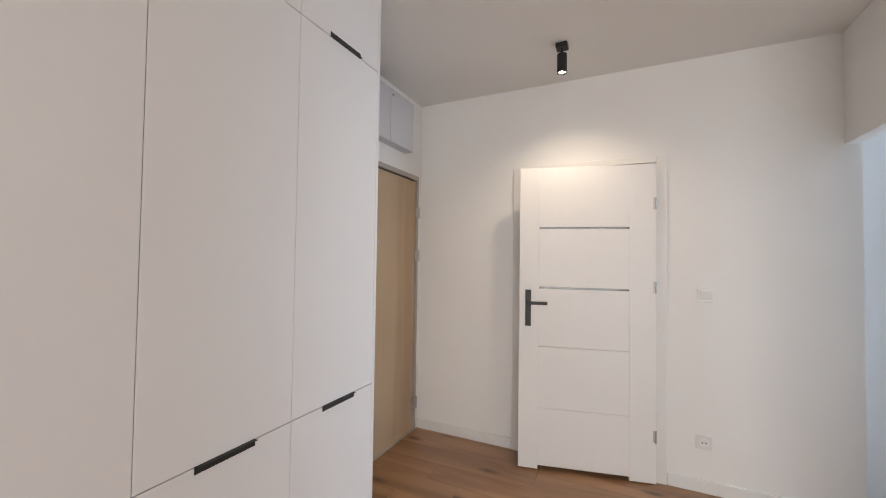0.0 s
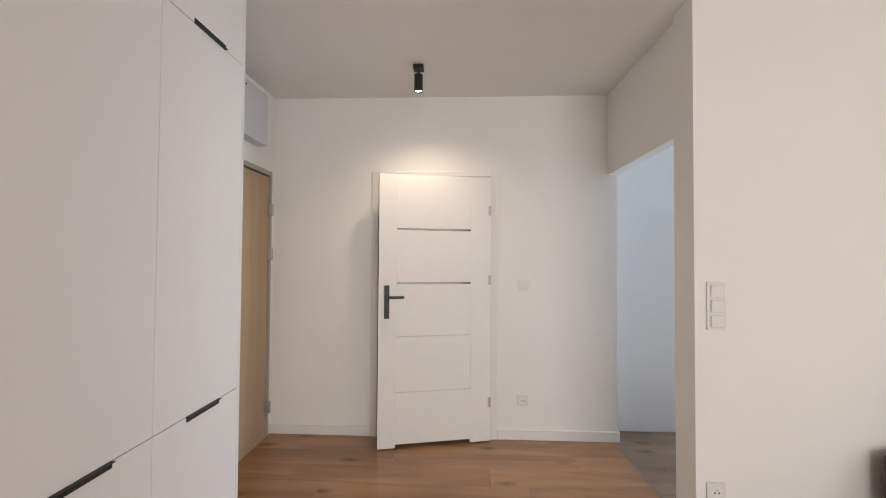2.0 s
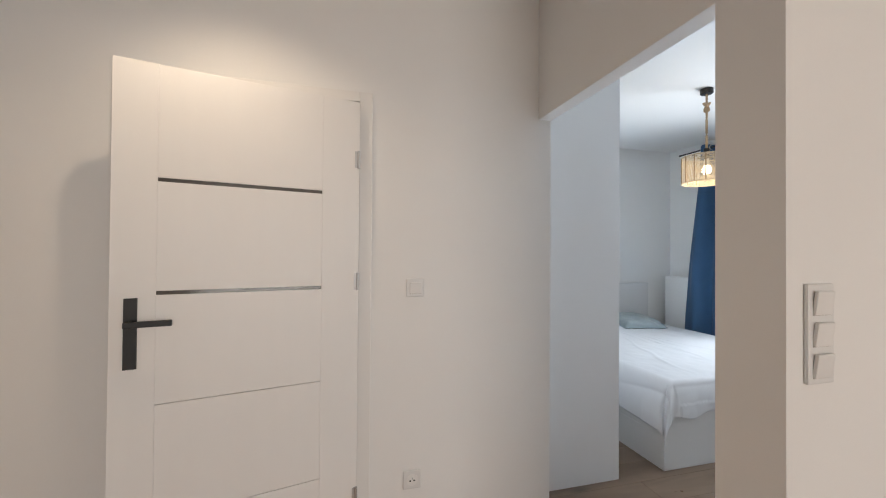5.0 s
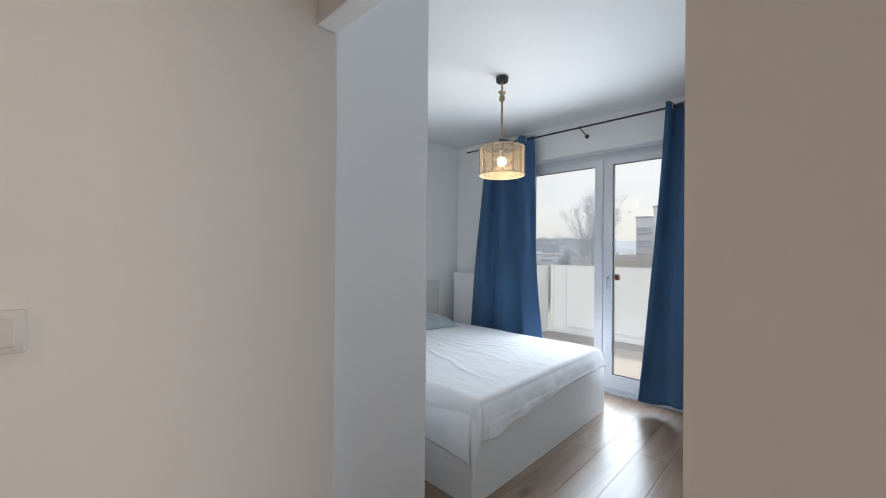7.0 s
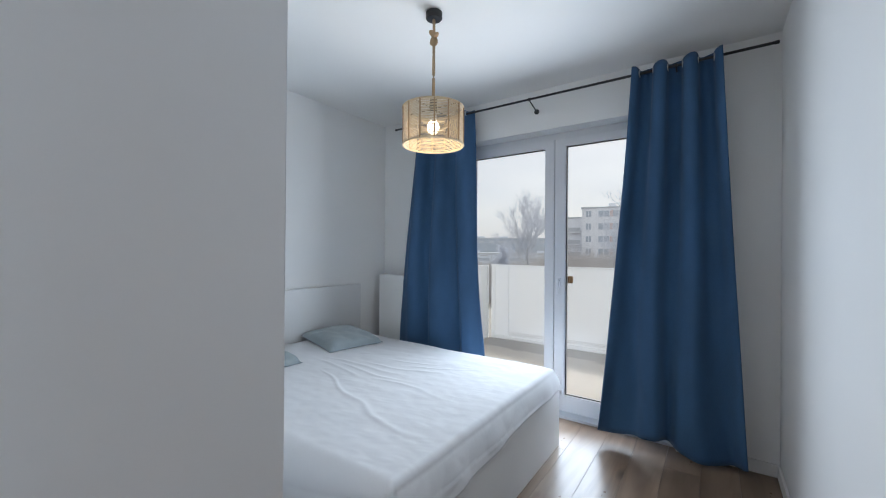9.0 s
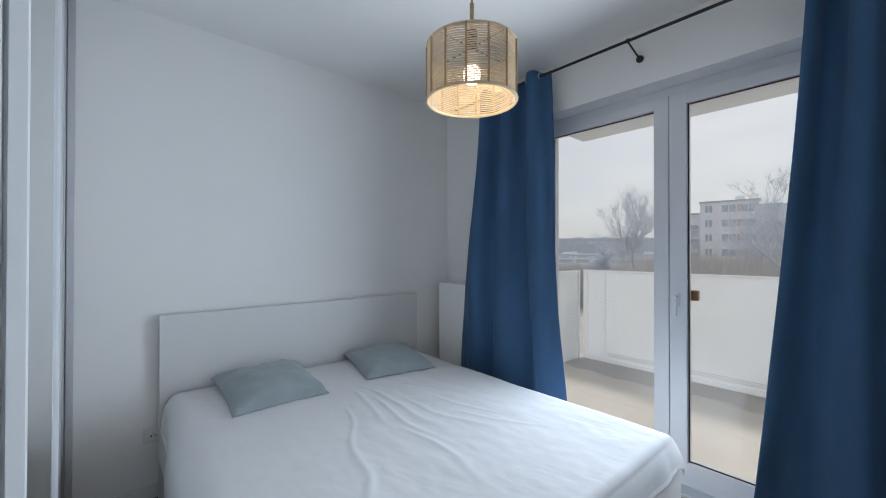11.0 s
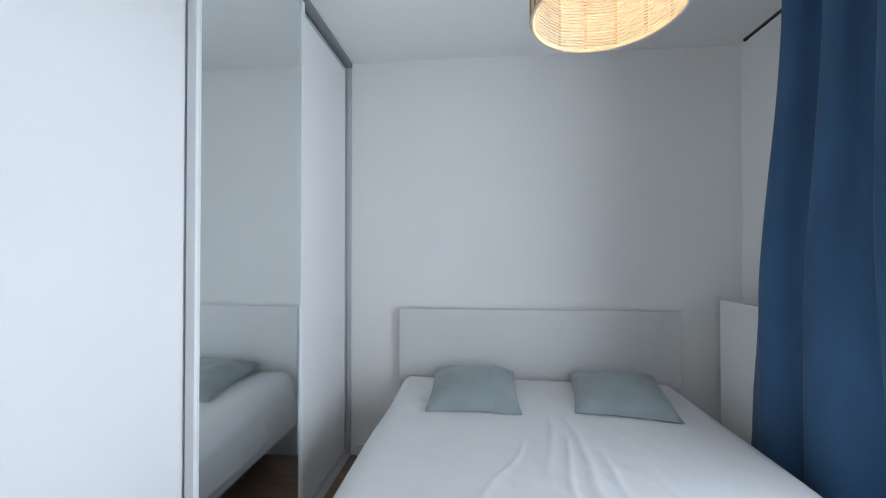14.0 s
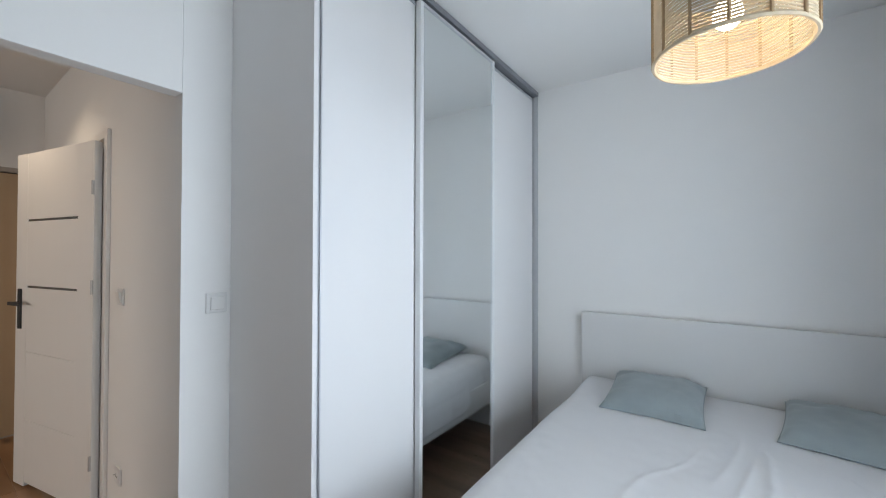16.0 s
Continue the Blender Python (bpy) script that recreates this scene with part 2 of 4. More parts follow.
grey_edge(M_TILE, 6.16, 0.08)
grey_edge(M_GROUT, 6.16, 0.08)
thin_sheet(M_PARAP, 0.66)
M_SLAB = material("white_render", (0.80, 0.815, 0.835), 0.9, var=0.04, scale=3, fine=150, bump=0.15)
for m_, amount in ((M_CURT, 0.08), (M_PILLOW, 0.3)):
    m_.node_tree.nodes["Principled BSDF"].inputs["Sheen Weight"].default_value = amount
M_RIB = material("brown_rattan_rib", (0.38, 0.26, 0.15), 0.8, var=0.15, scale=40, fine=300, bump=0.3, distance=0.001)
M_ALUW = material("white_lacquered_profile", (0.76, 0.77, 0.78), 0.45, var=0.02, scale=6, bump=0.0)
M_HANDLE = material("matt_white_handle", (0.74, 0.75, 0.77), 0.65, var=0.02, scale=8, bump=0.0, spec=0.2)
M_SEAM = material("dark_brown_joint", (0.075, 0.045, 0.028), 0.8, var=0.1, scale=8, bump=0.0)
M_TRACK = material("grey_anodised_track", (0.24, 0.25, 0.27), 0.5, 0.3, var=0.03, scale=8, bump=0.0)
M_GLASS = window_glass("window_glass", PANE)
M_BULB = glowing("lit_bulb_glass", (1.0, 0.86, 0.66), 9.0)
M_LED = glowing("lit_spot_lens", (1.0, 0.82, 0.62), 12.0)


# ---- building helpers ----
def box(x0, x1, y0, y1, z0, z1, bevel=0.0, bm=None, segments=2):
    """Adds a box, bevelled if asked, to a bmesh."""
    one = bmesh.new()
    bmesh.ops.create_cube(one, size=1.0)
    for v in one.verts:
        v.co = Vector(((x0 + x1) / 2 + v.co.x * (x1 - x0), (y0 + y1) / 2 + v.co.y * (y1 - y0), (z0 + z1) / 2 + v.co.z * (z1 - z0)))
    if bevel:
        bmesh.ops.bevel(one, geom=one.edges[:], offset=bevel, segments=segments, affect="EDGES", profile=0.6)
    if bm is None:
        return one
    return join(bm, one)


def join(bm, other):
    me = bpy.data.meshes.new("tmp")
    other.to_mesh(me)
    other.free()
    bm.from_mesh(me)
    bpy.data.meshes.remove(me)
    return bm


def moved(bm, m):
    bmesh.ops.transform(bm, matrix=m, verts=bm.verts[:])
    return bm


def rod(a, b, r, r2=None, sides=12, bevel=0.0):
    """A round bar from a to b."""
    bm = bmesh.new()
    a, b = Vector(a), Vector(b)
    bmesh.ops.create_cone(bm, cap_ends=True, segments=sides, radius1=r, radius2=r if r2 is None else r2, depth=(b - a).length)
    if bevel:
        bmesh.ops.bevel(bm, geom=[e for e in bm.edges if abs(e.verts[0].co.z - e.verts[1].co.z) < 1e-6], offset=bevel, segments=2, affect="EDGES")
    turn = (b - a).to_track_quat("Z", "Y").to_matrix().to_4x4()
    return moved(bm, Matrix.Translation((a + b) / 2) @ turn)


def tube(points, r, sides=6, closed=False):
    """A bent round bar along points."""
    bm = bmesh.new()
    pts = [Vector(p) for p in points]
    n = len(pts)
    rings = []
    for i, p in enumerate(pts):
        d = (pts[(i + 1) % n] - pts[i - 1]) if closed else (pts[min(i + 1, n - 1)] - pts[max(i - 1, 0)])
        q = d.normalized().to_track_quat("Z", "Y")
        rings.append([bm.verts.new(p + q @ Vector((r * math.cos(2 * math.pi * k / sides), r * math.sin(2 * math.pi * k / sides), 0))) for k in range(sides)])
    for i in range(n if closed else n - 1):
        a, b = rings[i], rings[(i + 1) % n]
        for k in range(sides):
            bm.faces.new((a[k], a[(k + 1) % sides], b[(k + 1) % sides], b[k]))
    if not closed:
        bm.faces.new(rings[0][::-1])
        bm.faces.new(rings[-1])
    return bm


def ring(centre, r, thick, axis="Z", n=20, sides=6):
    pts = []
    for k in range(n):
        a = 2 * math.pi * k / n
        c, s = r * math.cos(a), r * math.sin(a)
        pts.append(Vector(centre) + Vector({"Z": (c, s, 0), "X": (0, c, s), "Y": (c, 0, s)}[axis]))
    return tube(pts, thick, sides, True)


def mesh_of(name, bm, mat, smooth=False):
    me = bpy.data.meshes.new(name)
    bmesh.ops.recalc_face_normals(bm, faces=bm.faces[:])
    bm.to_mesh(me)
    bm.free()
    me.materials.append(mat)
    if smooth:
        for p in me.polygons:
            p.use_smooth = True
        if smooth != "all":
            me.set_sharp_from_angle(angle=radians(40))
    return me


def part(name, bm, mat, parent, label="", smooth=False):
    ob = new(name, mesh_of(name, bm, mat, smooth))
    ob.parent = parent
    return tagged(ob, label)


def structure(name, bm, mat, label="", category="", smooth=False):
    return tagged(new(name, mesh_of(name, bm, mat, smooth)), label, category, kind="structure")


def thing(name, at, label, category, group="", turn=0.0):
    e = new(name)
    e.empty_display_size = 0.1
    e.matrix_basis = pose(*at, 0, 0, turn)
    return tagged(e, label, category, group)


def child_mesh(name, me, parent, at, turn=0.0):
    ob = new(name, me)
    ob.parent = parent
    ob.matrix_basis = pose(*at, 0, 0, turn)
    return ob


# ---- plan ----
H = 2.70                                    # ceiling
XO, XB = 1.03, 1.14                         # hall and bedroom faces of the wall between them
YD = 2.775                                  # hall's north wall
YB, YS = 1.605, 1.75                        # wall between living room and bedroom
YN = 5.032                                  # bedroom's north wall
XE = -1.597                                 # wall with the entrance door
XW = 4.242                                  # window wall
WY0, WY1, WZ = 2.29, 4.09, 2.36             # balcony door opening
OY0, OZ, XL = 1.772, 2.068, 1.067           # opening to the bedroom, hall face of its lintel
DX0, DX1, DZ = -0.735, 0.155, 2.06          # bathroom door opening
EY0, EY1, EZ = 1.79, 2.735, 2.089           # entrance door opening

wall = box(-1.72, DX0, YD, 2.90, 0, H)
box(DX1, XB, YD, 2.90, 0, H, bm=wall)
box(DX0, DX1, YD, 2.90, DZ, H, bm=wall)
structure("wall_north", wall, M_WALL, "white painted hall wall with a door opening", "wall")
wall = box(-1.72, XE, -4.1, EY0, 0, H)
box(-1.72, XE, EY1, YD, 0, H, bm=wall)
box(-1.72, XE, EY0, EY1, EZ, H, bm=wall)
structure("wall_west", wall, M_WALL, "white painted wall with the entrance door opening", "wall")
structure("wall_middle", box(XO, XW, YB, YS, 0, H), M_WALL, "white painted wall between living room and bedroom", "wall")
wall = box(XO, XB, YS, OY0, 0, H)
box(XL, XB, OY0, YD, OZ, H, 0.004, bm=wall)
structure("wall_opening", wall, M_WALL, "white wall with a wide doorless opening to the bedroom", "wall")
structure("wall_bedroom_west", box(1.02, XB, 2.90, 5.15, 0, H), M_WALL, "white painted bedroom wall", "wall")
structure("wall_bedroom_north", box(XB, 4.62, YN, 5.15, 0, H), M_WALL, "white painted bedroom wall behind the bed", "wall")
wall = box(XW, 4.62, -4.1, WY0, 0, H)
box(XW, 4.62, WY1, YN, 0, H, bm=wall)
box(XW, 4.62, WY0, WY1, WZ, H, bm=wall)
structure("wall_window", wall, M_WALL, "white painted wall with the balcony door opening", "wall")
# unseen wall; its window opening is placed to suit the added fill lamp
wall = box(XE, 0.5, -4.1, -3.97, 0, H)
box(3.1, XW, -4.1, -3.97, 0, H, bm=wall)
box(0.5, 3.1, -4.1, -3.97, 0, 0.4, bm=wall)
box(0.5, 3.1, -4.1, -3.97, 2.3, H, bm=wall)
structure("wall_south", wall, M_WALL, "unseen white living room wall, window opening added for the fill lamp", "wall")
wall = box(-1.72, 1.02, 4.1, 4.2, 0, H)
box(-1.72, -1.62, 2.90, 4.1, 0, H, bm=wall)
structure("wall_bathroom", wall, M_WALL, "plain bathroom wall behind the door", "wall")
structure("ceiling", box(-1.8, 4.62, -4.1, 5.2, H, H + 0.12), M_CEIL, "white painted ceiling", "ceiling")
floor = structure("floor", box(-1.8, 4.62, -4.1, 5.2, -0.15, -0.009), M_SEAM, "brown oak laminate floor of long planks, greyer past the threshold", "floor")


def skirting(name, x0, x1, y0, y1, label="white lacquered baseboard"):
    bm = box(x0, x1, y0, y1, 0.0, 0.078, 0.004)
    return structure(name, bm, M_TRIM, label, "baseboard")


skirting("baseboard", XE, -0.79, YD - 0.015, YD)
skirting("baseboard", 0.215, XB + 0.012, YD - 0.015, YD)
skirting("baseboard", XB, XB + 0.013, YD, 2.966)
skirting("baseboard", 1.76, XW, YN - 0.014, YN)
skirting("baseboard", XW - 0.014, XW, YS, WY0)
skirting("baseboard", XW - 0.014, XW, WY1, YN)
skirting("baseboard", XB, XW - 0.014, YS, YS + 0.014)
skirting("baseboard", XO + 0.01, XW, YB - 0.014, YB)
structure("floor_threshold", box(1.112, 1.124, OY0, YD - 0.016, 0.0005, 0.005, 0.0015), M_TRACK, "dark grey metal threshold strip in the opening", "threshold")

# ---- bathroom door, ajar ----
frame_b = box(-0.788, DX0, YD - 0.019, YD - 0.001, 0, 2.099, 0.003)
box(DX1, 0.213, YD - 0.019, YD - 0.001, 0, 2.099, 0.003, bm=frame_b)
box(DX0, DX1, YD - 0.019, YD - 0.001, DZ - 0.005, 2.099, 0.003, bm=frame_b)
door1 = thing("door_1", (0.137, 2.758, 0.0), "white panelled interior door standing ajar, black lever handle", "door", turn=12.6)
tagged(door1, kind="structure")
structure("trim_bathroom_door", frame_b, M_DOORW, "white casing round the bathroom door", "door casing")
jamb = box(DX0, DX0 + 0.02, YD, 2.90, 0, DZ, 0.002)
box(DX1 - 0.02, DX1, YD, 2.90, 0, DZ, 0.002, bm=jamb)
box(DX0 + 0.02, DX1 - 0.02, YD, 2.90, DZ - 0.02, DZ, 0.002, bm=jamb)
box(0.104, DX1 - 0.0202, 2.7612, 2.80, 0, DZ - 0.022, 0.001, bm=jamb)
structure("trim_bathroom_jamb", jamb, M_DOORW, "white door lining", "door lining")
# local frame: hinge at x = 0, leaf runs to x = -W, visible face at y = -0.04
W, LH = 0.848, 2.035
leaf = box(-W, -W + 0.130, -0.042, 0.0, 0.01, LH, 0.001)             # lock stile
box(-0.150, -0.004, -0.042, 0.0, 0.01, LH, 0.001, bm=leaf)           # hinge stile
box(-0.0045, 0.008, -0.0415, -0.028, 0.01, LH, 0.001, bm=leaf)            # rebate lip
part("leaf_stile", leaf, M_DOORW, door1)
PX0, PX1 = -W + 0.130, -0.150
zs = [0.055, 0.415, 0.825, 1.226, 1.630, LH]
for i in range(5):
    top = zs[i + 1] - (0.012 if i in (2, 3) else 0.0)
    low = zs[i]
    inset = 0.0
    pb = box(PX0, PX1, -0.0415 + inset, -0.001, low + 0.001, top - 0.001, 0.0025 if i < 2 else 0.0015)
    part("panel", pb, M_DOORW, door1)
for z in (1.220, 1.624):
    part("glass_strip", box(PX0, PX1, -0.036, -0.006, z - 0.007, z + 0.009), M_DARKSLOT, door1, "narrow smoked glass strip")
low = box(PX0, PX1, -0.04, -0.002, 0.034, 0.056, 0.002)
part("bottom_rail", low, M_DOORW, door1, "bottom rail with a ventilation cut")
hx = -W + 0.06
plate = part("handle_plate", box(hx - 0.019, hx + 0.019, -0.050, -0.042, 0.960, 1.205, 0.001), M_BLACK, door1, "long black back plate")
lever = rod((hx, -0.05, 1.119), (hx, -0.088, 1.119), 0.009)
box(hx - 0.012, hx + 0.125, -0.097, -0.080, 1.109, 1.129, 0.003, bm=lever)
part("handle_lever", lever, M_BLACK, plate, "black square lever")
lever = rod((hx, 0.0, 1.119), (hx, 0.046, 1.119), 0.009)
box(hx - 0.012, hx + 0.125, 0.040, 0.056, 1.109, 1.129, 0.003, bm=lever)
part("handle_lever", lever, M_BLACK, plate)
for z in (0.303, 1.242, 1.779):
    hb = rod((0.004, -0.046, z - 0.038), (0.004, -0.046, z + 0.038), 0.0065)
    box(-0.012, 0.002, -0.0435, -0.0405, z - 0.036, z + 0.036, bm=hb)
    part("hinge", hb, M_STEEL, door1, "small steel hinge")

# ---- entrance door ----
fr = box(XE - 0.06, XE + 0.004, EY1 - 0.028, EY1, 0, EZ, 0.002)
box(XE - 0.06, XE + 0.004, EY0, EY0 + 0.03, 0, EZ, 0.002, bm=fr)
box(XE - 0.06, XE + 0.004, EY0 + 0.03, EY1 - 0.028, EZ - 0.036, EZ, 0.002, bm=fr)
door2 = thing("door_2", (XE, EY1, 0), "closed light oak veneer entrance door in a beige-grey steel frame", "door")
tagged(door2, kind="structure")
part("door_frame", moved(fr, Matrix.Translation((-XE, -EY1, 0))), M_FRAMEG, door2, "beige-grey steel frame")
y0, y1 = EY0 - EY1 + 0.034, -0.034
part("leaf", box(-0.055, -0.010, y0, y1, 0.008, EZ - 0.046, 0.002), M_OAK, door2)
part("seal", box(-0.05, -0.022, EY0 - EY1 + 0.03, -0.028, EZ - 0.046, EZ - 0.036), M_GAP, door2, "black rubber seal")
part("peephole", rod((-0.012, -0.56, 1.52), (-0.005, -0.56, 1.52), 0.011), M_STEEL, door2)
for z in (0.23, 1.429, 1.784):
    hb = rod((0.018, -0.024, z - 0.046), (0.018, -0.024, z + 0.046), 0.0115, bevel=0.002)
    box(0.002, 0.010, -0.05, -0.004, z - 0.04, z + 0.04, 0.001, bm=hb)
    part("hinge", hb, M_STEEL, door2, "steel hinge")
part("threshold", box(-0.06, 0.0, EY0 - EY1 + 0.031, -0.029, -0.004, 0.008, 0.001), M_FRAMEG, door2)

# ---- distribution box above the entrance door ----
dbox = thing("distribution_box", (XE, 2.0, 2.228), "light grey sheet metal box on the wall above the entrance door", "wall box")
part("box_body", box(0.001, 0.074, -0.52, 0.497, 0.0, 0.378, 0.003), M_BOX, dbox)
part("cover", box(0.0745, 0.081, -0.52, 0.173, 0.002, 0.376, 0.001), M_BOX, dbox)
part("cover", box(0.0745, 0.081, 0.177, 0.495, 0.002, 0.376, 0.001), M_BOX, dbox)
part("lock", rod((0.081, 0.20, 0.335), (0.084, 0.20, 0.335), 0.007), M_HOLE, dbox, "small dark lock")

# ---- tall white cabinets ----
def tall_cabinet(y0, y1, end):
    w = y1 - y0
    c = thing("tall_cabinet", (-1.031, y0, 0), "tall white cabinet unit with black edge pulls" + (", beside the entrance niche" if end else ""), "cabinet", "tall hall cabinets")
    part("body", box(-0.56, -0.021, 0.0005, w - (0.019 if end else 0.0005), 0.0, H - 0.003), M_CAB, c)
    if end:
        part("side_panel", box(-0.56, 0.0, w - 0.018, w, 0.0, H - 0.002, 0.0012), M_CAB, c, "white end panel")
    g = 0.0010
    e = w - (0.0185 if end else 0)
    for nm, z0, z1 in (("lower_door", 0.06, 0.8535), ("door", 0.8565, 2.2385), ("upper_door", 2.2415, H - 0.02)):
        d = part(nm, box(-0.019, 0.0, g, e - g, z0, z1, 0.0012), M_CAB, c)
        if nm != "door":
            up = nm == "lower_door"
            zc = z1 if up else z0
            s = 1 if up else -1
            a, b = e / 2 - 0.09 + (0.01 if end else 0), e / 2 + 0.09 + (0.01 if end else 0)
            zz = sorted((zc + s * 0.0002, zc - s * 0.017))
            hb = box(0.0005, 0.003, a, b, zz[0], zz[1], 0.0006)
            zz = sorted((zc + s * 0.0004, zc + s * 0.0024))
            box(-0.015, 0.013, a, b, zz[0], zz[1], 0.0006, bm=hb)
            part("edge_pull", hb, M_BLACK, d, "matt black edge pull")
    part("plinth", box(-0.06, -0.045, 0, w, 0.0, 0.058), M_CAB, c)


for k, (a, b) in enumerate(((0.88, 1.35), (0.42, 0.88), (-0.04, 0.42), (-0.50, -0.04), (-0.96, -0.50))):
    tall_cabinet(a, b, k == 0)


# ---- switches and sockets ----
def wall_switch(at, turn, rows, group, label):
    """Local: the plate lies in the xz plane, facing -y."""
    s = thing("light_switch", at, label, "light switch", group, turn)
    hh = 0.0425 + 0.0355 * (rows - 1)
    part("plate", box(-0.0425, 0.0425, -0.010, -0.0005, -hh, hh, 0.004), M_PLATE, s)
    for k in range(rows):
        z = (k - (rows - 1) / 2) * 0.071
        r = box(-0.0275, 0.0275, -0.0185, -0.0102, z - 0.0275, z + 0.0275, 0.0025)
        moved(r, Matrix.Translation((0, -0.011, z)) @ Matrix.Rotation(radians(7), 4, "X") @ Matrix.Translation((0, 0.011, -z)))
        part("rocker", r, M_PLASTIC, s)
        # a grey strip paints the shadow line below the rocker
        part("shadow_strip", box(-0.0275, 0.0275, -0.0112, -0.0101, z - 0.0290, z - 0.0270), M_FRAMEG, s, "thin grey strip painting the shadow under the rocker")


def wall_socket(at, turn, label):
    s = thing("wall_socket", at, label, "power socket", "white wall sockets", turn)
    part("plate", box(-0.0425, 0.0425, -0.010, -0.0005, -0.0425, 0.0425, 0.004), M_PLATE, s)
    cup = rod((0, -0.0102, 0), (0, -0.0125, 0), 0.027, sides=28, bevel=0.0008)
    part("insert", cup, M_PLASTIC, s)
    part("well", rod((0, -0.0126, 0), (0, -0.0128, 0), 0.0205, sides=28), M_PLASTIC, s, "round socket well")
    for dx in (-0.0095, 0.0095):
        part("contact_hole", rod((dx, -0.0129, -0.003), (dx, -0.0133, -0.003), 0.0042), M_HOLE, s)
    part("earth_pin", rod((0, -0.0129, 0.011), (0, -0.024, 0.011), 0.0024), M_STEEL, s)


wall_switch((0.420, YD, 1.205), 0, 1, "white light switches", "white single light switch on the hall wall")
wall_switch((1.125, YB, 1.193), 0, 3, "white light switches", "white triple vertical light switch by the opening")
wall_switch((XB, 2.908, 1.217), 90, 1, "white light switches", "white single light switch beside the wardrobe")
wall_socket((0.412, YD, 0.305), 0, "white wall socket on the hall wall")
wall_socket((1.118, YB, 0.326), 0, "white wall socket low on the wall by the opening")
wall_socket((2.046, YN, 0.35), 0, "white wall socket behind the bed's corner")

# ---- ceiling spot in the hall ----
sp = thing("ceiling_spot", (-0.37, 2.271, H), "black cylindrical ceiling spotlight, lit warm", "ceiling light")
part("base", box(-0.034, 0.034, -0.034, 0.034, -0.026, -0.0005, 0.002), M_BLACK, sp, "square black base")
st = rod((0, 0, -0.026), (0, 0, -0.06), 0.006)
st = join(st, rod((0, 0, -0.048), (0, 0, -0.062), 0.011))
part("stem", st, M_BLACK, sp)
hd = bmesh.new()
bmesh.ops.create_cone(hd, cap_ends=True, segments=28, radius1=0.029, radius2=0.029, depth=0.112)
bmesh.ops.delete(hd, geom=[f for f in hd.faces if f.normal.z < -0.9], context="FACES_ONLY")
moved(hd, Matrix.Translation((0, 0, -0.117)))
part("head", hd, M_BLACK, sp, "black cylinder head", smooth=True)
part("rim", ring((0, 0, -0.173), 0.0275, 0.002), M_BLACK, sp)
lens = bmesh.new()
bmesh.ops.create_uvsphere(lens, u_segments=18, v_segments=10, radius=0.0235)
moved(lens, Matrix.Translation((0, 0, -0.163)) @ Matrix.Diagonal((1, 1, 0.35, 1)))
part("lens", lens, M_LED, sp, "lit lens", smooth=True)

# ---- sliding wardrobe ----
WD0, WD1, XF = 2.966, 5.028, 1.727
wd = thing("sliding_wardrobe", (XB, WD0, 0), "white sliding-door wardrobe to the ceiling with a mirror middle door", "wardrobe")
D = XF - XB
L = WD1 - WD0
part("side_panel", box(0.001, D, 0.0, 0.018, 0.0, H - 0.002, 0.001), M_CAB, wd, "white side panel")
part("side_edge", box(D + 0.0003, D + 0.002, 0.0, 0.018, 0.0, H - 0.002), M_CAB, wd)
part("back_panel", box(0.002, 0.006, 0.018, L, 0.0, H - 0.002), M_CAB, wd)
tr_top = box(D - 0.095, D - 0.003, 0.0185, L, H - 0.034, H - 0.002, 0.001)
part("top_track", tr_top, M_TRACK, wd, "grey anodised top track")
stop = box(D - 0.034, D - 0.002, 0.0185, 0.024, 0.02, H - 0.046, 0.001)
box(D - 0.034, D - 0.012, 0.024, 0.034, 0.02, H - 0.046, bm=stop)
box(D - 0.034, D - 0.002, 0.034, 0.039, 0.02, H - 0.046, 0.001, bm=stop)
part("stop_profile", stop, M_ALU, wd, "satin aluminium stop profile")
stop = box(D - 0.034, D - 0.006, L - 0.013, L - 0.001, 0.02, H - 0.036, 0.001)
part("stop_profile", stop, M_ALU, wd, "aluminium stop profile against the wall")
bt = box(D - 0.085, D - 0.005, 0.0185, L, 0.0008, 0.010, 0.001)
for dx in (-0.075, -0.045, -0.015):
    box(D + dx - 0.0025, D + dx + 0.0025, 0.0185, L, 0.010, 0.017, bm=bt)
part("bottom_track", bt, M_ALU, wd, "aluminium floor track")


def sliding_door(name, y0, y1, dx, mat, label, grooved=True, edge=M_ALU):
    """A panel between two upright grip profiles."""
    x1 = D + dx
    d = part(name, box(x1 - 0.022, x1 - 0.008, y0 + 0.022, y1 - 0.022, 0.045, H - 0.062), mat, wd, label)
    for ya, yb, s in ((y0, y0 + 0.024, 1), (y1 - 0.024, y1, -1)):
        pr = box(x1 - 0.030, x1, ya, ya + 0.006, 0.02, H - 0.048, 0.0015)
        box(x1 - 0.030, x1, yb - 0.006, yb, 0.02, H - 0.048, 0.0015, bm=pr)
        box(x1 - 0.030, x1 - (0.012 if grooved else 0.002), ya + 0.006, yb - 0.006, 0.02, H - 0.048, bm=pr)
        part("grip_profile", pr, edge, d, "satin aluminium grip profile")
    part("bottom_rail", box(x1 - 0.028, x1 - 0.003, y0 + 0.024, y1 - 0.024, 0.018, 0.046, 0.001), M_ALU, d)
    part("top_rail", box(x1 - 0.028, x1 - 0.003, y0 + 0.024, y1 - 0.024, H - 0.063, H - 0.047, 0.001), M_ALU, d)


sliding_door("door", 0.020, 0.645, -0.0375, M_CAB, "white sliding door")
sliding_door("mirror_door", 0.600, 1.345, -0.006, M_MIRROR, "full-height mirror sliding door", False, M_ALUW)
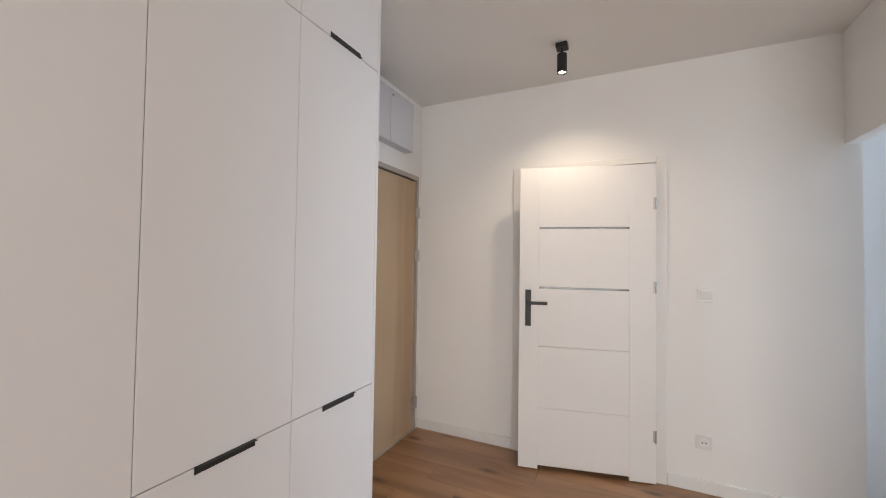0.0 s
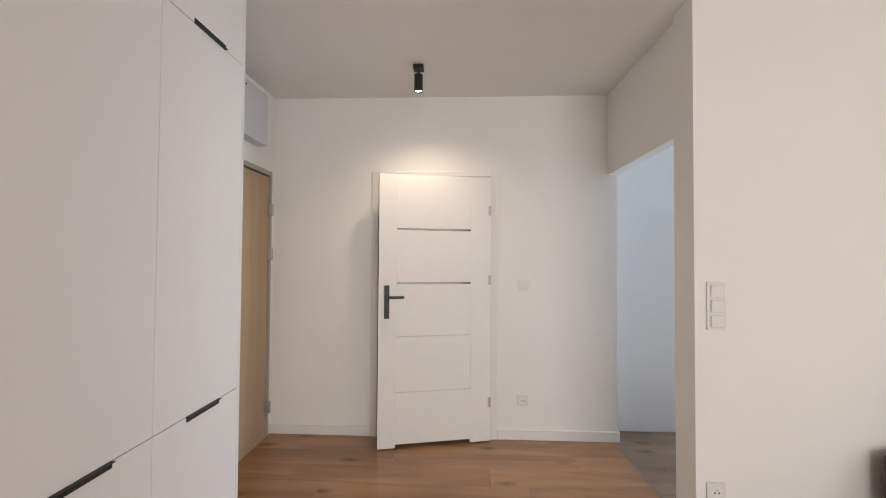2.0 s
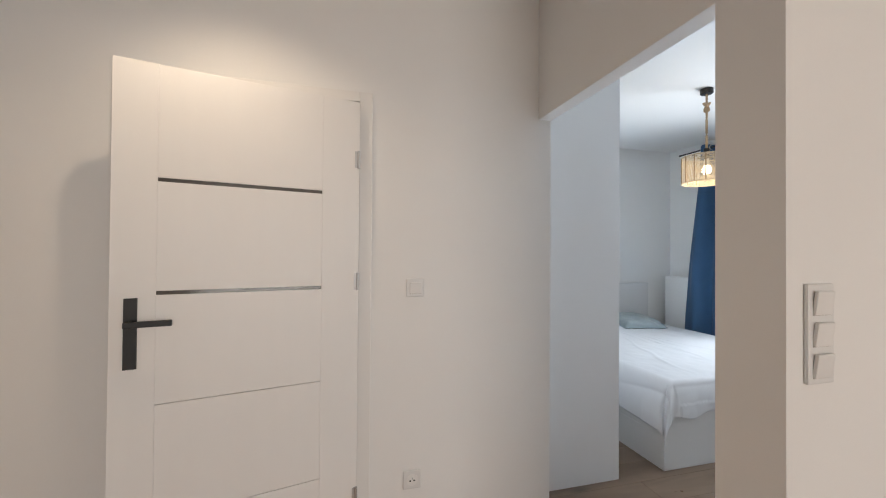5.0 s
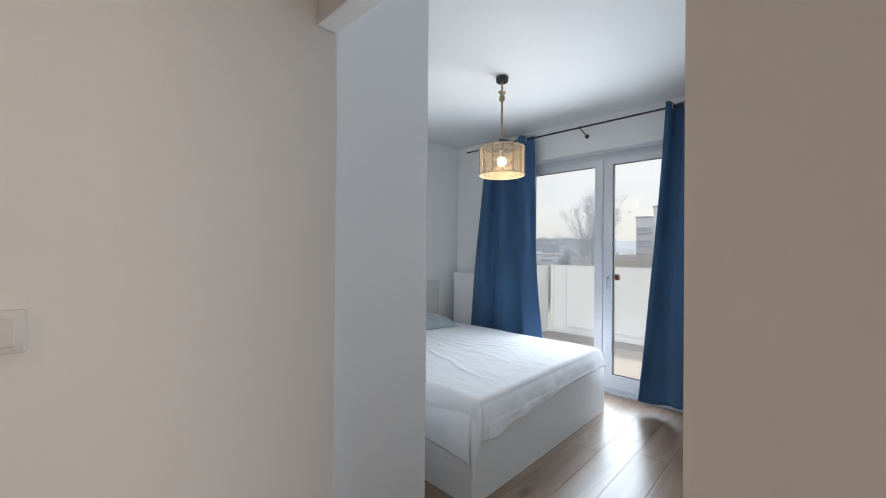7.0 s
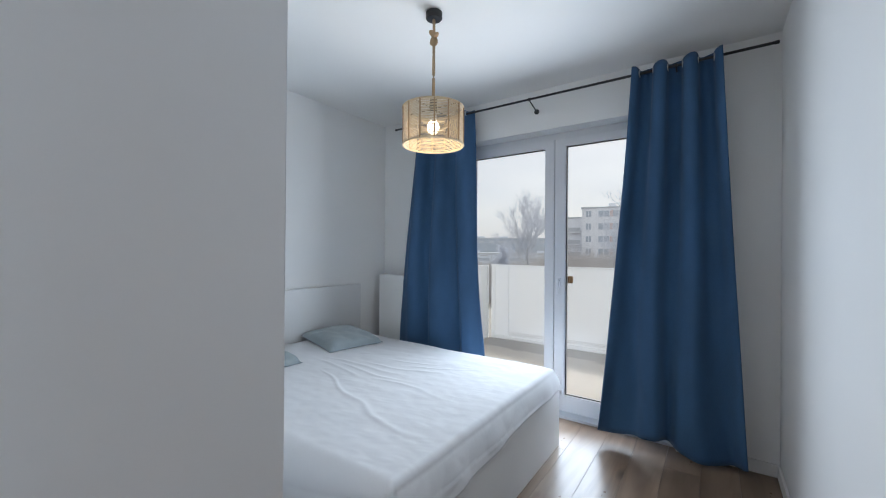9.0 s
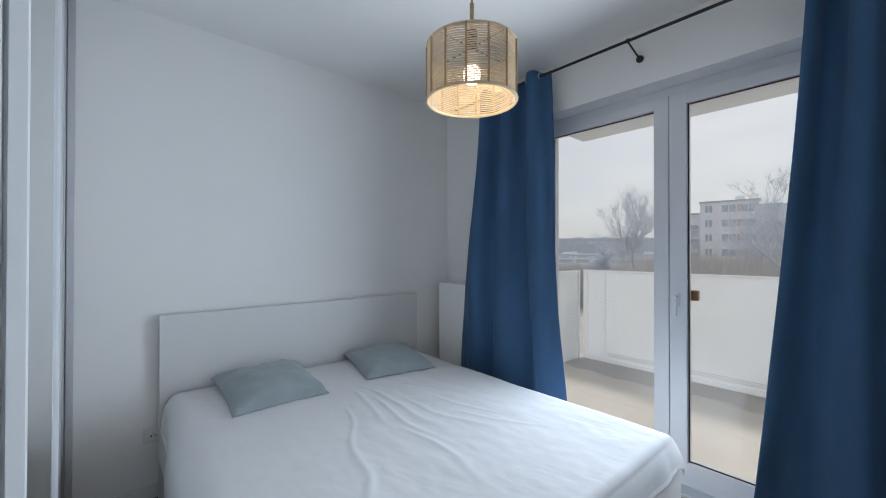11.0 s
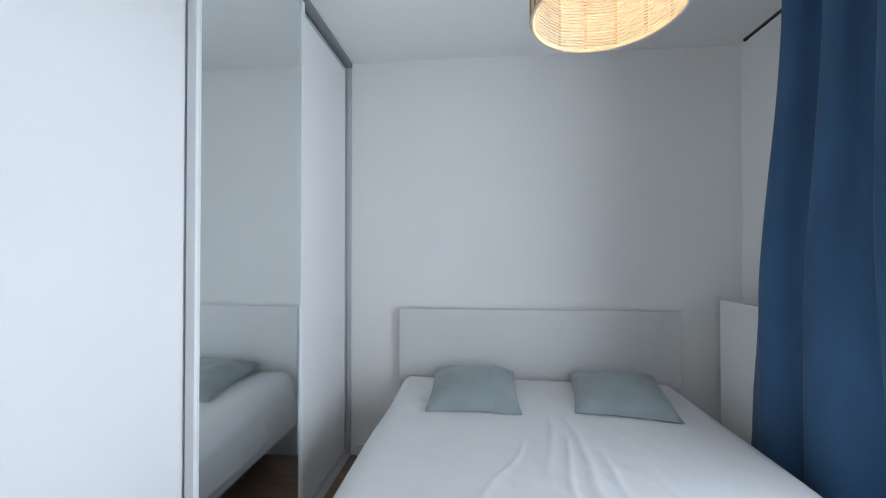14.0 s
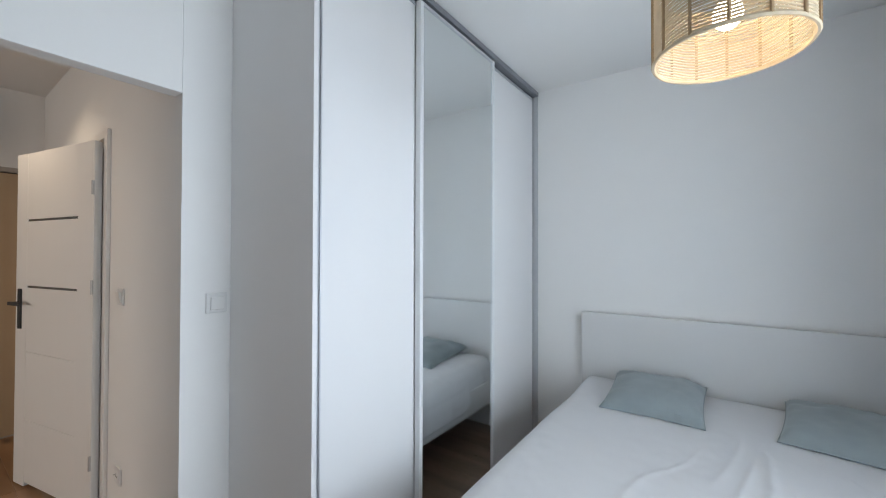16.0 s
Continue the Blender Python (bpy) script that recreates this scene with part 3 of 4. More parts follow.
sliding_door("door", 1.300, L - 0.002, -0.0375, M_CAB, "white sliding door")

# ---- bed ----
BX0, BX1, BY0 = 2.070, 3.848, 2.965
bed = thing("double_bed", (BX0, BY0, 0), "white double bed with a plain flat headboard against the wall", "bed")
BW, BL = BX1 - BX0, 5.028 - BY0
part("footboard", box(0, BW, 0, 0.032, 0.0, 0.395, 0.002), M_BED, bed)
part("headboard", box(-0.002, BW + 0.002, BL - 0.048, BL - 0.016, 0.0, 1.015, 0.002), M_BED, bed, "low white headboard")
for x in (0.0, BW - 0.03):
    part("side_rail", box(x, x + 0.03, 0.033, BL - 0.049, 0.215, 0.395, 0.002), M_BED, bed)
    part("corner_leg", box(x + 0.001, x + 0.029, 0.033, 0.42, 0.0, 0.2145, 0.002), M_BED, bed)
part("slat_base", box(0.032, BW - 0.032, 0.034, BL - 0.05, 0.27, 0.30, 0.002), M_WOODH, bed)
mattress = tagged(new("mattress", mesh_of("mattress", moved(box(0.085, BW - 0.1, 0.05, BL - 0.065, 0.3005, 0.535, 0.045, segments=4), Matrix.Translation((BX0, BY0, 0))), M_MATT, True)), "white mattress under the throw", "mattress")


def cloth(u):
    return u * u * (3 - 2 * u)


HEM = []


def throw_mesh():
    """A white throw over the mattress: folds fan out over the top, hems hang at the near side and the foot."""
    bm = bmesh.new()
    x0, x1 = BX0 + 0.105, BX1 - 0.115          # edges of the flat top
    y0, y1 = BY0 + 0.047, 4.955
    top = 0.548
    drop = ((2.0, 0.30), (2.12, 0.345), (2.28, 0.318), (2.42, 0.355), (2.75, 0.37), (3.10, 0.402), (4.2, 0.408))   # height of the foot hem along the bed
    NX, NY = 250, 270
    left, right = 0.34, 0.20
    rows_v = []
    for j in range(NY + 1):
        row = []
        for i in range(NX + 1):
            u, v = i / NX, j / NY
            a = x0 - left + u * (x1 - x0 + left + right)
            hem_z = drop[0][1]
            for (xa, za), (xb, zb) in zip(drop, drop[1:]):
                if xa <= a <= xb:
                    hem_z = za + (zb - za) * cloth((a - xa) / (xb - xa))
            foot = 0.565 - hem_z
            b = y0 - foot + v * (y1 - y0 + foot)
            ox = max(0.0, x0 - a) if a < x0 else max(0.0, a - x1)
            sx = -1 if a < x0 else 1
            oy = max(0.0, y0 - b)
            px, py = min(max(a, x0), x1), max(b, y0)

            def fall(o, out, more=0.010):
                """How far out and down a hanging length lies."""
                r = out
                if o < r * 1.5708:
                    t = o / r
                    return r * math.sin(t), r * (1 - math.cos(t))
                return r + more * (1 - math.exp(-(o - r * 1.5708) * 18)), r + (o - r * 1.5708)

            near = cloth(max(0.0, min(1.0, (3.5 - py) / 0.5)))
            dx, zx = fall(ox, (0.118 - 0.043 * near) if sx < 0 else 0.095, (0.010 + 0.035 * near) if sx < 0 else 0.010)
            dy, zy = fall(oy, 0.030, 0.034)
            if sx < 0:
                dx *= 1 - 0.30 * cloth(max(0.0, min(1.0, (py - 4.25) / 0.6)))
            rip = 0.0
            if ox > 0.12:
                rip += 0.010 * math.sin(b * 9 + 1.3 * math.sin(b * 4)) * min(1, (ox - 0.12) * 7)
            if oy > 0.04:
                rip += (0.006 * math.sin(a * 13 + 1.6 * math.sin(a * 5)) + 0.010 * abs(noise.noise((a * 7 + oy * 4, oy * 11, 2.2)))) * min(1, (oy - 0.04) * 9)
            x = px + sx * (dx + max(0.0, rip if ox > 0.12 else 0)) if ox > 0 else px
            y = py - dy - (max(0.0, rip) if oy > 0.04 else 0)
            if ox > 0.02 and oy > 0.02 and sx < 0:
                turn_ = math.atan2(oy, ox)
                fold = 0.020 * min(1.0, min(ox, oy) * 9) * math.cos(7 * turn_ + 0.6)
                x -= 0.7 * fold
                y -= 0.7 * fold
            if oy > 0.15 and ox == 0:
                y -= 0.004
            z = top - max(zx, zy) - 0.35 * min(zx, zy)
            # long soft creases on the top, radiating from the middle of the head
            flat = 1.0 - min(1.0, (ox + oy) * 6)
            cx, cy = px - 2.98, 4.75 - py
            d = math.hypot(cx, cy)
            ang = math.atan2(cx, cy)
            n1 = noise.noise((px * 2.2, py * 2.2, 3.1))
            n2 = noise.noise((px * 6, py * 5, 7.7))
            crease = 0.0
            for ac, wd_, r0, r1, h in ((-0.12, 0.045, 0.25, 0.9, 0.010), (0.10, 0.04, 0.3, 1.1, 0.011), (0.0, 0.03, 0.45, 1.2, 0.009), (0.20, 0.03, 0.6, 1.3, 0.009),
                                       (0.36, 0.02, 0.75, 1.25, 0.007), (-0.33, 0.022, 0.5, 1.75, 0.009), (0.52, 0.02, 0.4, 0.8, 0.007), (-0.05, 0.022, 0.9, 1.5, 0.008), (0.28, 0.02, 0.9, 1.5, 0.007)):
                k = (ang - ac + 0.10 * n1 + 0.02 * n2) / (0.62 * wd_)
                w = max(0.0, min(1.0, (d - r0) / 0.15)) * max(0.0, min(1.0, (r1 - d) / 0.2))
                crease += h * math.exp(-k * k) * w
            z += flat * (0.46 * crease + 0.005 * n1 + 0.0025 * n2 + 0.0018 * noise.noise((px * 17, py * 14, 1.2)) + 0.0012 * abs(noise.noise((px * 31 + py * 6, py * 12, 4.1))) + 0.0030 * abs(noise.noise((px * 9 + py * 2, py * 3.2, 5.5))))
            # the corner by the headboard lies drawn up
            z += 0.02 * cloth(max(0.0, min(1, (py - 4.4) / 0.5))) * flat
            if sx < 0 and ox > 0.0:
                z += 0.07 * cloth(max(0.0, min(1, (py - 4.45) / 0.5))) * min(1, ox * 4)
            row.append(bm.verts.new((x, y, z)))
        rows_v.append(row)
    HEM.extend([r[0].co.copy() for r in rows_v[::-1][::4]] + [v.co.copy() for v in rows_v[0][1::4]])
    for j in range(NY):
        for i in range(NX):
            bm.faces.new((rows_v[j][i], rows_v[j][i + 1], rows_v[j + 1][i + 1], rows_v[j + 1][i]))
    return bm


throw = tagged(new("bed_throw", mesh_of("bed_throw", throw_mesh(), M_SHEET, True)), "white creased cotton throw spread over the bed", "bedspread")
so = throw.modifiers.new("thickness", "SOLIDIFY")
so.thickness, so.offset = 0.004, 1.0
part("hem", tube(HEM, 0.0034, 6), M_SHEET, throw, smooth=True)


def pillow(at, w, d, h, turn, tilt, seed, label):
    bm = bmesh.new()
    N = 28
    grid = {}
    for side in (1, -1):
        for j in range(N + 1):
            for i in range(N + 1):
                u, v = 2 * i / N - 1, 2 * j / N - 1
                rim = i in (0, N) or j in (0, N)
                if rim and side < 0:
                    grid[i, j, side] = grid[i, j, 1]
                    continue
                pin = 1 - 0.055 * (1 - v * v) * abs(u) ** 3
                pin2 = 1 - 0.055 * (1 - u * u) * abs(v) ** 3
                f = max(0.0, (1 - abs(u) ** 2.6) * (1 - abs(v) ** 2.6)) ** 0.45
                n = noise.noise((u * 2.1 + seed, v * 2.1, side * 3.0)) * 0.012 + noise.noise((u * 6 + seed, v * 6, side)) * 0.004
                wr = 0.010 * math.sin(9 * (u + v) + 3 * noise.noise((u * 2, v * 2, seed))) * max(0, abs(u * v))
                z = side * (f * h * (1.0 if side > 0 else 0.45)) + (n + wr) * (f > 0.02)
                grid[i, j, side] = bm.verts.new((u * w / 2 * pin, v * d / 2 * pin2, z))
        for j in range(N):
            for i in range(N):
                q = (grid[i, j, side], grid[i + 1, j, side], grid[i + 1, j + 1, side], grid[i, j + 1, side])
                bm.faces.new(q if side > 0 else q[::-1])
    ob = new("pillow", mesh_of("pillow", bm, M_PILLOW, True))
    ob.matrix_basis = pose(*at, tilt, 0, turn)
    tagged(ob, label, "pillow", "pillows on the bed")
    pts = []
    for k in range(4 * 12):
        q, r = divmod(k, 12)
        s = 2 * r / 12 - 1
        u, v = ((s, -1), (1, s), (-s, 1), (-1, -s))[q]
        pts.append((u * w / 2 * (1 - 0.055 * (1 - v * v) * abs(u) ** 3), v * d / 2 * (1 - 0.055 * (1 - u * u) * abs(v) ** 3), 0))
    part("piping", tube(pts, 0.003, 5, True), M_PILLOW, ob)
    return ob


pillow((2.565, 4.70, 0.592), 0.50, 0.50, 0.086, 0.5, 8, 1.3, "grey-green velvet pillow lying square on the bed")
pillow((3.375, 4.70, 0.590), 0.50, 0.50, 0.080, -9, 6, 4.9, "grey-green velvet pillow lying askew on the bed")

# ---- sofa along the living room wall ----
M_SOFA = material("dark_brown_leather", (0.055, 0.032, 0.022), 0.5, var=0.15, scale=8, fine=120, bump=0.15)
sofa = thing("sofa", (1.80, 0.72, 0), "dark brown sofa against the living room wall", "sofa")
part("armrest", box(0, 0.20, 0, 0.84, 0.05, 0.56, 0.05, segments=3), M_SOFA, sofa, smooth=True)
part("seat", box(0.205, 1.70, 0, 0.62, 0.05, 0.42, 0.04, segments=3), M_SOFA, sofa, smooth=True)
# out of view; added at this height to cast shade on the wall
part("unseen_backrest", box(0.205, 1.70, 0.625, 0.86, 0.05, 0.86, 0.05, segments=3), M_SOFA, sofa, smooth=True)
for x in (0.05, 1.60):
    for y in (0.05, 0.75):
        part("leg", rod((x + 0.03, y, 0), (x + 0.03, y, 0.052), 0.02), M_BLACK, sofa)

# ---- balcony door ----
FX = 4.385                                   # room face of the frame
win = thing("window_1", (FX, WY0, 0), "white double balcony door with two tall panes", "balcony door")
tagged(win, kind="structure")
WW = WY1 - WY0
fr = box(0, 0.075, 0.0, 0.045, 0.02, WZ - 0.001, 0.003)
box(0, 0.075, WW - 0.045, WW, 0.02, WZ - 0.001, 0.003, bm=fr)
box(0, 0.075, 0.045, WW - 0.045, WZ - 0.052, WZ - 0.001, 0.003, bm=fr)
box(0, 0.075, 0.045, WW - 0.045, 0.02, 0.065, 0.003, bm=fr)
part("window_frame", fr, M_PVC, win)
part("window_sill", box(-0.10, 0.09, 0.0, WW, -0.004, 0.0195, 0.002), M_ALU, win, "low threshold")
PC = 3.190 - WY0                             # meeting line of the two sashes
for nm, a, b, ga, gb in (("sash", 0.047, PC - 0.002, 0.140, 3.096 - WY0), ("sash", PC + 0.002, WW - 0.047, 3.275 - WY0, 3.985 - WY0)):
    sb = box(-0.012, 0.062, a, ga, 0.067, WZ - 0.054, 0.005)
    box(-0.012, 0.062, gb, b, 0.067, WZ - 0.054, 0.005, bm=sb)
    box(-0.0115, 0.0615, ga - 0.004, gb + 0.004, 0.067, 0.157, 0.005, bm=sb)
    box(-0.0115, 0.0615, ga - 0.004, gb + 0.004, 2.236, WZ - 0.054, 0.005, bm=sb)
    s = part(nm, sb, M_PVC, win)
    g = box(0.010, 0.016, ga, ga + 0.006, 0.157, 2.236)
    box(0.010, 0.016, gb - 0.006, gb, 0.157, 2.236, bm=g)
    box(0.010, 0.016, ga, gb, 0.157, 0.163, bm=g)
    box(0.010, 0.016, ga, gb, 2.230, 2.236, bm=g)
    part("gasket", g, M_GAP, s, "thin black gasket")
    pn = part("pane", box(0.030, 0.034, ga + 0.001, gb - 0.001, 0.158, 2.235), M_GLASS, s, "clear glass pane")
    pn.visible_shadow = False
hy = PC - 0.045
hb = box(-0.022, -0.012, hy - 0.014, hy + 0.014, 1.06, 1.13, 0.003)
hb = join(hb, rod((-0.02, hy, 1.11), (-0.055, hy, 1.11), 0.008))
hb = join(hb, box(-0.064, -0.048, hy - 0.011, hy + 0.011, 1.00, 1.125, 0.006))
part("window_handle", hb, M_HANDLE, win, "white lever handle")
kb = box(0.066, 0.105, 3.062 - WY0, 3.107 - WY0, 1.085, 1.145, 0.008)
part("outside_pull", kb, M_WOODH, win, "small brown wooden pull")

# ---- radiator ----
rad = thing("radiator", (4.03, 4.14, 0.17), "flat white panel radiator beside the balcony door", "radiator")
part("front_panel", box(0, 0.012, 0, 0.76, 0, 0.935, 0.005), M_RAD, rad)
part("back_panel", box(0.075, 0.087, 0.01, 0.75, 0.02, 0.915, 0.004), M_RAD, rad)
part("side_cover", box(0.0125, 0.0745, 0.754, 0.76, 0.0, 0.932, 0.002), M_RAD, rad)
part("side_cover", box(0.0125, 0.0745, 0.0, 0.006, 0.0, 0.932, 0.002), M_RAD, rad)
gr = box(0.0125, 0.0745, 0.007, 0.753, 0.925, 0.928)
for k in range(24):
    box(0.0165, 0.070, 0.02 + k * 0.030, 0.032 + k * 0.030, 0.928, 0.932, bm=gr)
part("top_grille", gr, M_RAD, rad)
for y in (0.15, 0.61):
    part("bracket", box(0.0875, XW - 4.03 - 0.001, y, y + 0.03, 0.2, 0.75, 0.002), M_RAD, rad)
part("pipe", rod((0.045, 0.70, 0.005), (0.045, 0.70, -0.17), 0.008), M_STEEL, rad)

# ---- curtain rod ----
XR, ZR = 4.075, 2.572
rodt = thing("curtain_rod", (XR, 1.79, ZR), "thin black metal curtain rod on wall brackets", "curtain rod")
part("pole", rod((0, 0, 0), (0, 2.934, 0), 0.0085, sides=14), M_BLACK, rodt)
for y in (0.002, 2.932):
    part("end_cap", rod((0, y - 0.012, 0), (0, y + 0.012, 0), 0.0105, bevel=0.002), M_BLACK, rodt)
for y in (1.508, 0.50, 2.40):
    br = rod((0.004, y, -0.010), (0.160, y, -0.052), 0.005)
    br = join(br, rod((0.150, y, -0.052), (XW - XR - 0.0005, y, -0.052), 0.021, bevel=0.003))
    br = join(br, rod((0.0, y - 0.008, -0.0), (0.0, y + 0.008, -0.0), 0.0125))
    part("bracket", br, M_BLACK, rodt)


# ---- curtains ----
def curtain(top0, top1, bot0, bot1, zb0, zb1, folds, seed, push, sign, label):
    """A grommet curtain: deep waves on the rod that open and soften towards the hem."""
    bm = bmesh.new()
    NS, NZ = folds * 24, 70
    zt = ZR + 0.034
    grid = []
    for j in range(NZ + 1):
        h = j / NZ
        row = []
        for i in range(NS + 1):
            s = i / NS
            warp = s + 0.035 * math.sin(2 * math.pi * s * 2 + seed) * h
            ya = top0 + (top1 - top0) * s
            yb = bot0 + (bot1 - bot0) * warp
            y = ya + (yb - ya) * (0.75 * h + 0.25 * h * h)
            ph = math.pi * folds * 2 * s
            n = noise.noise((s * 5 + seed, h * 2.2, seed))
            amp = 0.052 * (1 - 0.22 * h) + 0.016 * h * n
            x = sign * amp * (math.cos(ph + 0.5 * h * n * 3) + 0.22 * h * math.cos(2 * ph + 4 * n + seed)) + 0.015 * h * noise.noise((s * 3, h * 3, seed + 9))
            x -= push * cloth(min(1.0, h / 0.62))
            x += 0.006 * noise.noise((s * 14, h * 9, seed + 4)) * h
            y += 0.010 * math.sin(2 * ph) * (1 - h) + 0.014 * n * h
            hem = zb0 + (zb1 - zb0) * s + 0.028 * math.sin(ph * 0.5 + seed) + 0.012 * noise.noise((s * 6, seed, 2.0))
            z = zt + (hem - zt) * h + 0.007 * (1 - h) ** 8 * math.cos(ph * 2 + 0.6) + 0.006 * (1 - h) ** 8 * noise.noise((s * 9, seed, 5.0))
            row.append(bm.verts.new((x, y, z)))
        grid.append(row)
    for j in range(NZ):
        for i in range(NS):
            bm.faces.new((grid[j][i], grid[j][i + 1], grid[j + 1][i + 1], grid[j + 1][i]))
    c = thing("curtain", (XR, 0, 0), label, "curtain", "blue curtains")
    panel = part("panel", bm, M_CURT, c, smooth="all")
    so = panel.modifiers.new("thickness", "SOLIDIFY")
    so.thickness, so.offset = 0.004, 0.0
    for k in range(2 * folds):
        s = (k + 0.5) / (2 * folds)
        y = top0 + (top1 - top0) * s
        part("grommet", ring((0.0, y, ZR), 0.021, 0.004, "Y", 18, 6), M_STEEL, c, "silver eyelet ring")
    return c


curtain(3.835, 4.485, 3.60, 4.615, 0.04, 0.05, 3, 0.6, 0.10, 1, "heavy blue velvet curtain hanging behind the bed's corner")
curtain(2.045, 2.545, 1.885, 2.745, 0.055, 0.10, 3, 2.4, 0.0, -1, "heavy blue velvet curtain beside the bare wall corner")

# ---- pendant lamp ----
pl = thing("pendant_lamp", (2.90, 3.38, H), "rattan drum pendant lamp on a knotted jute rope, lit", "pendant lamp")
part("rose", rod((0, 0, -0.0005), (0, 0, -0.042), 0.046, sides=32, bevel=0.005), M_BLACK, pl, "black ceiling rose", smooth=True)
cordp = [(0.0012 * math.sin(k * 0.5), 0.001 * math.cos(k * 0.4), -0.040 - k * 0.021) for k in range(22)]
part("rope", tube(cordp, 0.0085, 8), M_ROPE, pl, "jute rope", smooth=True)
kn = []
for k in range(60):
    a = 2 * math.pi * k / 60
    kn.append((0.017 * (math.sin(a) + 1.1 * math.sin(2 * a)) * 0.75, 0.016 * math.sin(3 * a) * 0.8, -0.142 + 0.021 * (math.cos(a) - 1.2 * math.cos(2 * a)) * 0.9))
part("knot", tube(kn, 0.0095, 8, True), M_ROPE, pl, "rope knot", smooth=True)
part("socket", rod((0, 0, -0.478), (0, 0, -0.563), 0.021, sides=20, bevel=0.004), M_BLACK, pl, "black lamp holder", smooth=True)
bl = bmesh.new()
bmesh.ops.create_uvsphere(bl, u_segments=20, v_segments=14, radius=0.034)
moved(bl, Matrix.Translation((0, 0, -0.650)) @ Matrix.Diagonal((1, 1, 1.15, 1)))
ob = part("bulb", bl, M_BULB, pl, "glowing bulb", smooth=True)
ob.visible_shadow = False
part("bulb_neck", rod((0, 0, -0.563), (0, 0, -0.617), 0.016, 0.022, sides=16), M_PLASTIC, pl)
R, ZT, ZB, RIBS, COILS = 0.170, -0.546, -0.752, 14, 25
shade = part("shade", ring((0, 0, ZT), R, 0.0055, "Z", 56, 6), M_CORD, pl, "woven paper-cord drum shade", smooth=True)
part("lower_hoop", ring((0, 0, ZB), R, 0.0055, "Z", 56, 6), M_CORD, shade, smooth=True)
for k in range(RIBS):
    a = 2 * math.pi * (k + 0.5) / RIBS
    part("rib", rod((R * 1.012 * math.cos(a), R * 1.012 * math.sin(a), ZT), (R * 1.012 * math.cos(a), R * 1.012 * math.sin(a), ZB), 0.0042, sides=6), M_RIB, shade, "brown rib")
for j in range(COILS):
    z0 = ZT + (ZB - ZT) * (j + 0.7) / (COILS + 0.4)
    pts = []
    for k in range(RIBS * 4):
        a = 2 * math.pi * k / (RIBS * 4)
        q = (k + 2) // 4
        f = ((k + 2) % 4) / 4 - 0.5
        slant = 0.0030 * f * (1 if q % 2 else -1) * 2
        pts.append(((R - 0.002) * math.cos(a), (R - 0.002) * math.sin(a), z0 + slant + 0.0008 * random.uniform(-1, 1)))
    part("cord", tube(pts, 0.0028, 5, True), M_CORD, shade)
spider = rod((-R, 0, ZT), (R, 0, ZT), 0.0022, sides=6)
spider = join(spider, rod((0, -R, ZT), (0, R, ZT), 0.0022, sides=6))
part("spider", spider, M_BLACK, shade, "thin wire cross")

# ---- balcony ----
BZ, BXF, BYN = 0.055, 6.33, 4.83
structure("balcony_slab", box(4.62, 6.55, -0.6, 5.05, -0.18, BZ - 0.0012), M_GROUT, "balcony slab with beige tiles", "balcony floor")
balc = bpy.data.objects["balcony_slab"]
structure("balcony_roof", box(4.62, 6.45, -0.6, 4.88, 2.785, 3.0), M_SLAB, "white soffit of the balcony above", "soffit")
par = thing("balcony_parapet", (BXF, 4.80, BZ), "white sheet balcony parapet with a top rail and posts", "balcony parapet")
LP = 5.2
posts = (0.022, -0.20, -1.84, -3.46, -LP)
for a, b in zip(posts, posts[1:]):
    part("post", box(0.002, 0.020, a - 0.06, a, 0.049, 1.078, 0.002), M_PARAP, par)
    part("panel", box(0.010, 0.018, b + 0.001, a - 0.061, 0.05, 1.075, 0.002), M_PARAP, par)
part("top_rail", box(-0.014, 0.030, -LP, 0.022, 1.0785, 1.096, 0.003), M_PARAP, par)
for k in range(3):
    part("vent_slot", box(0.0085, 0.0098, -1.75, -0.28, 0.078 + k * 0.017, 0.083 + k * 0.017), M_STEEL, par, "thin horizontal vent slot")
part("bottom_rail", box(0.0, 0.024, -LP, 0.022, 0.0, 0.048, 0.003), M_PARAP, par)
sid = thing("balcony_side_screen", (4.66, BYN, BZ), "white sheet side screen of the balcony", "balcony screen")
part("panel", box(0.0, 1.60, 0.02, 0.03, 0.0, 1.07, 0.002), M_PARAP, sid)
part("top_rail", box(0.0, 1.625, 0.005, 0.042, 1.072, 1.088, 0.003), M_PARAP, sid)
for x in (0.0, 1.59):
    part("post", box(x, x + 0.035, 0.008, 0.0195, 0.0, 1.071, 0.003), M_PARAP, sid)
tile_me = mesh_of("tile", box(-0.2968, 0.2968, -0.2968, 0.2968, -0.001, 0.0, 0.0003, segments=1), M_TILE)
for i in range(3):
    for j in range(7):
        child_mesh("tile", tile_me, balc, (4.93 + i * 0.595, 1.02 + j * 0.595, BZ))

# ---- distance: ground, low halls, flats, bushes and bare trees ----
M_GROUND = material("dry_winter_grass", (0.42, 0.40, 0.36), 0.95, var=0.25, scale=0.05, fine=1.2, bump=0.2)
M_HILL = material("haze_tinted_hill", (0.44, 0.50, 0.58), 0.95, var=0.12, scale=0.01, fine=0.1, bump=0.0)
# haze is painted in: far base colours are lightened, most shifted to blue
M_BARK = material("hazed_bark", (0.58, 0.61, 0.67), 0.95, var=0.2, scale=3, bump=0.2)
# bark and twigs paled and blued to put haze over the trees
M_TWIG = material("hazed_winter_twigs", (0.66, 0.69, 0.75), 0.95, var=0.2, scale=1, bump=0.0)
M_FLAT = material("hazed_facade_render", (0.86, 0.88, 0.92), 0.9, var=0.05, scale=0.3, fine=6, bump=0.05)
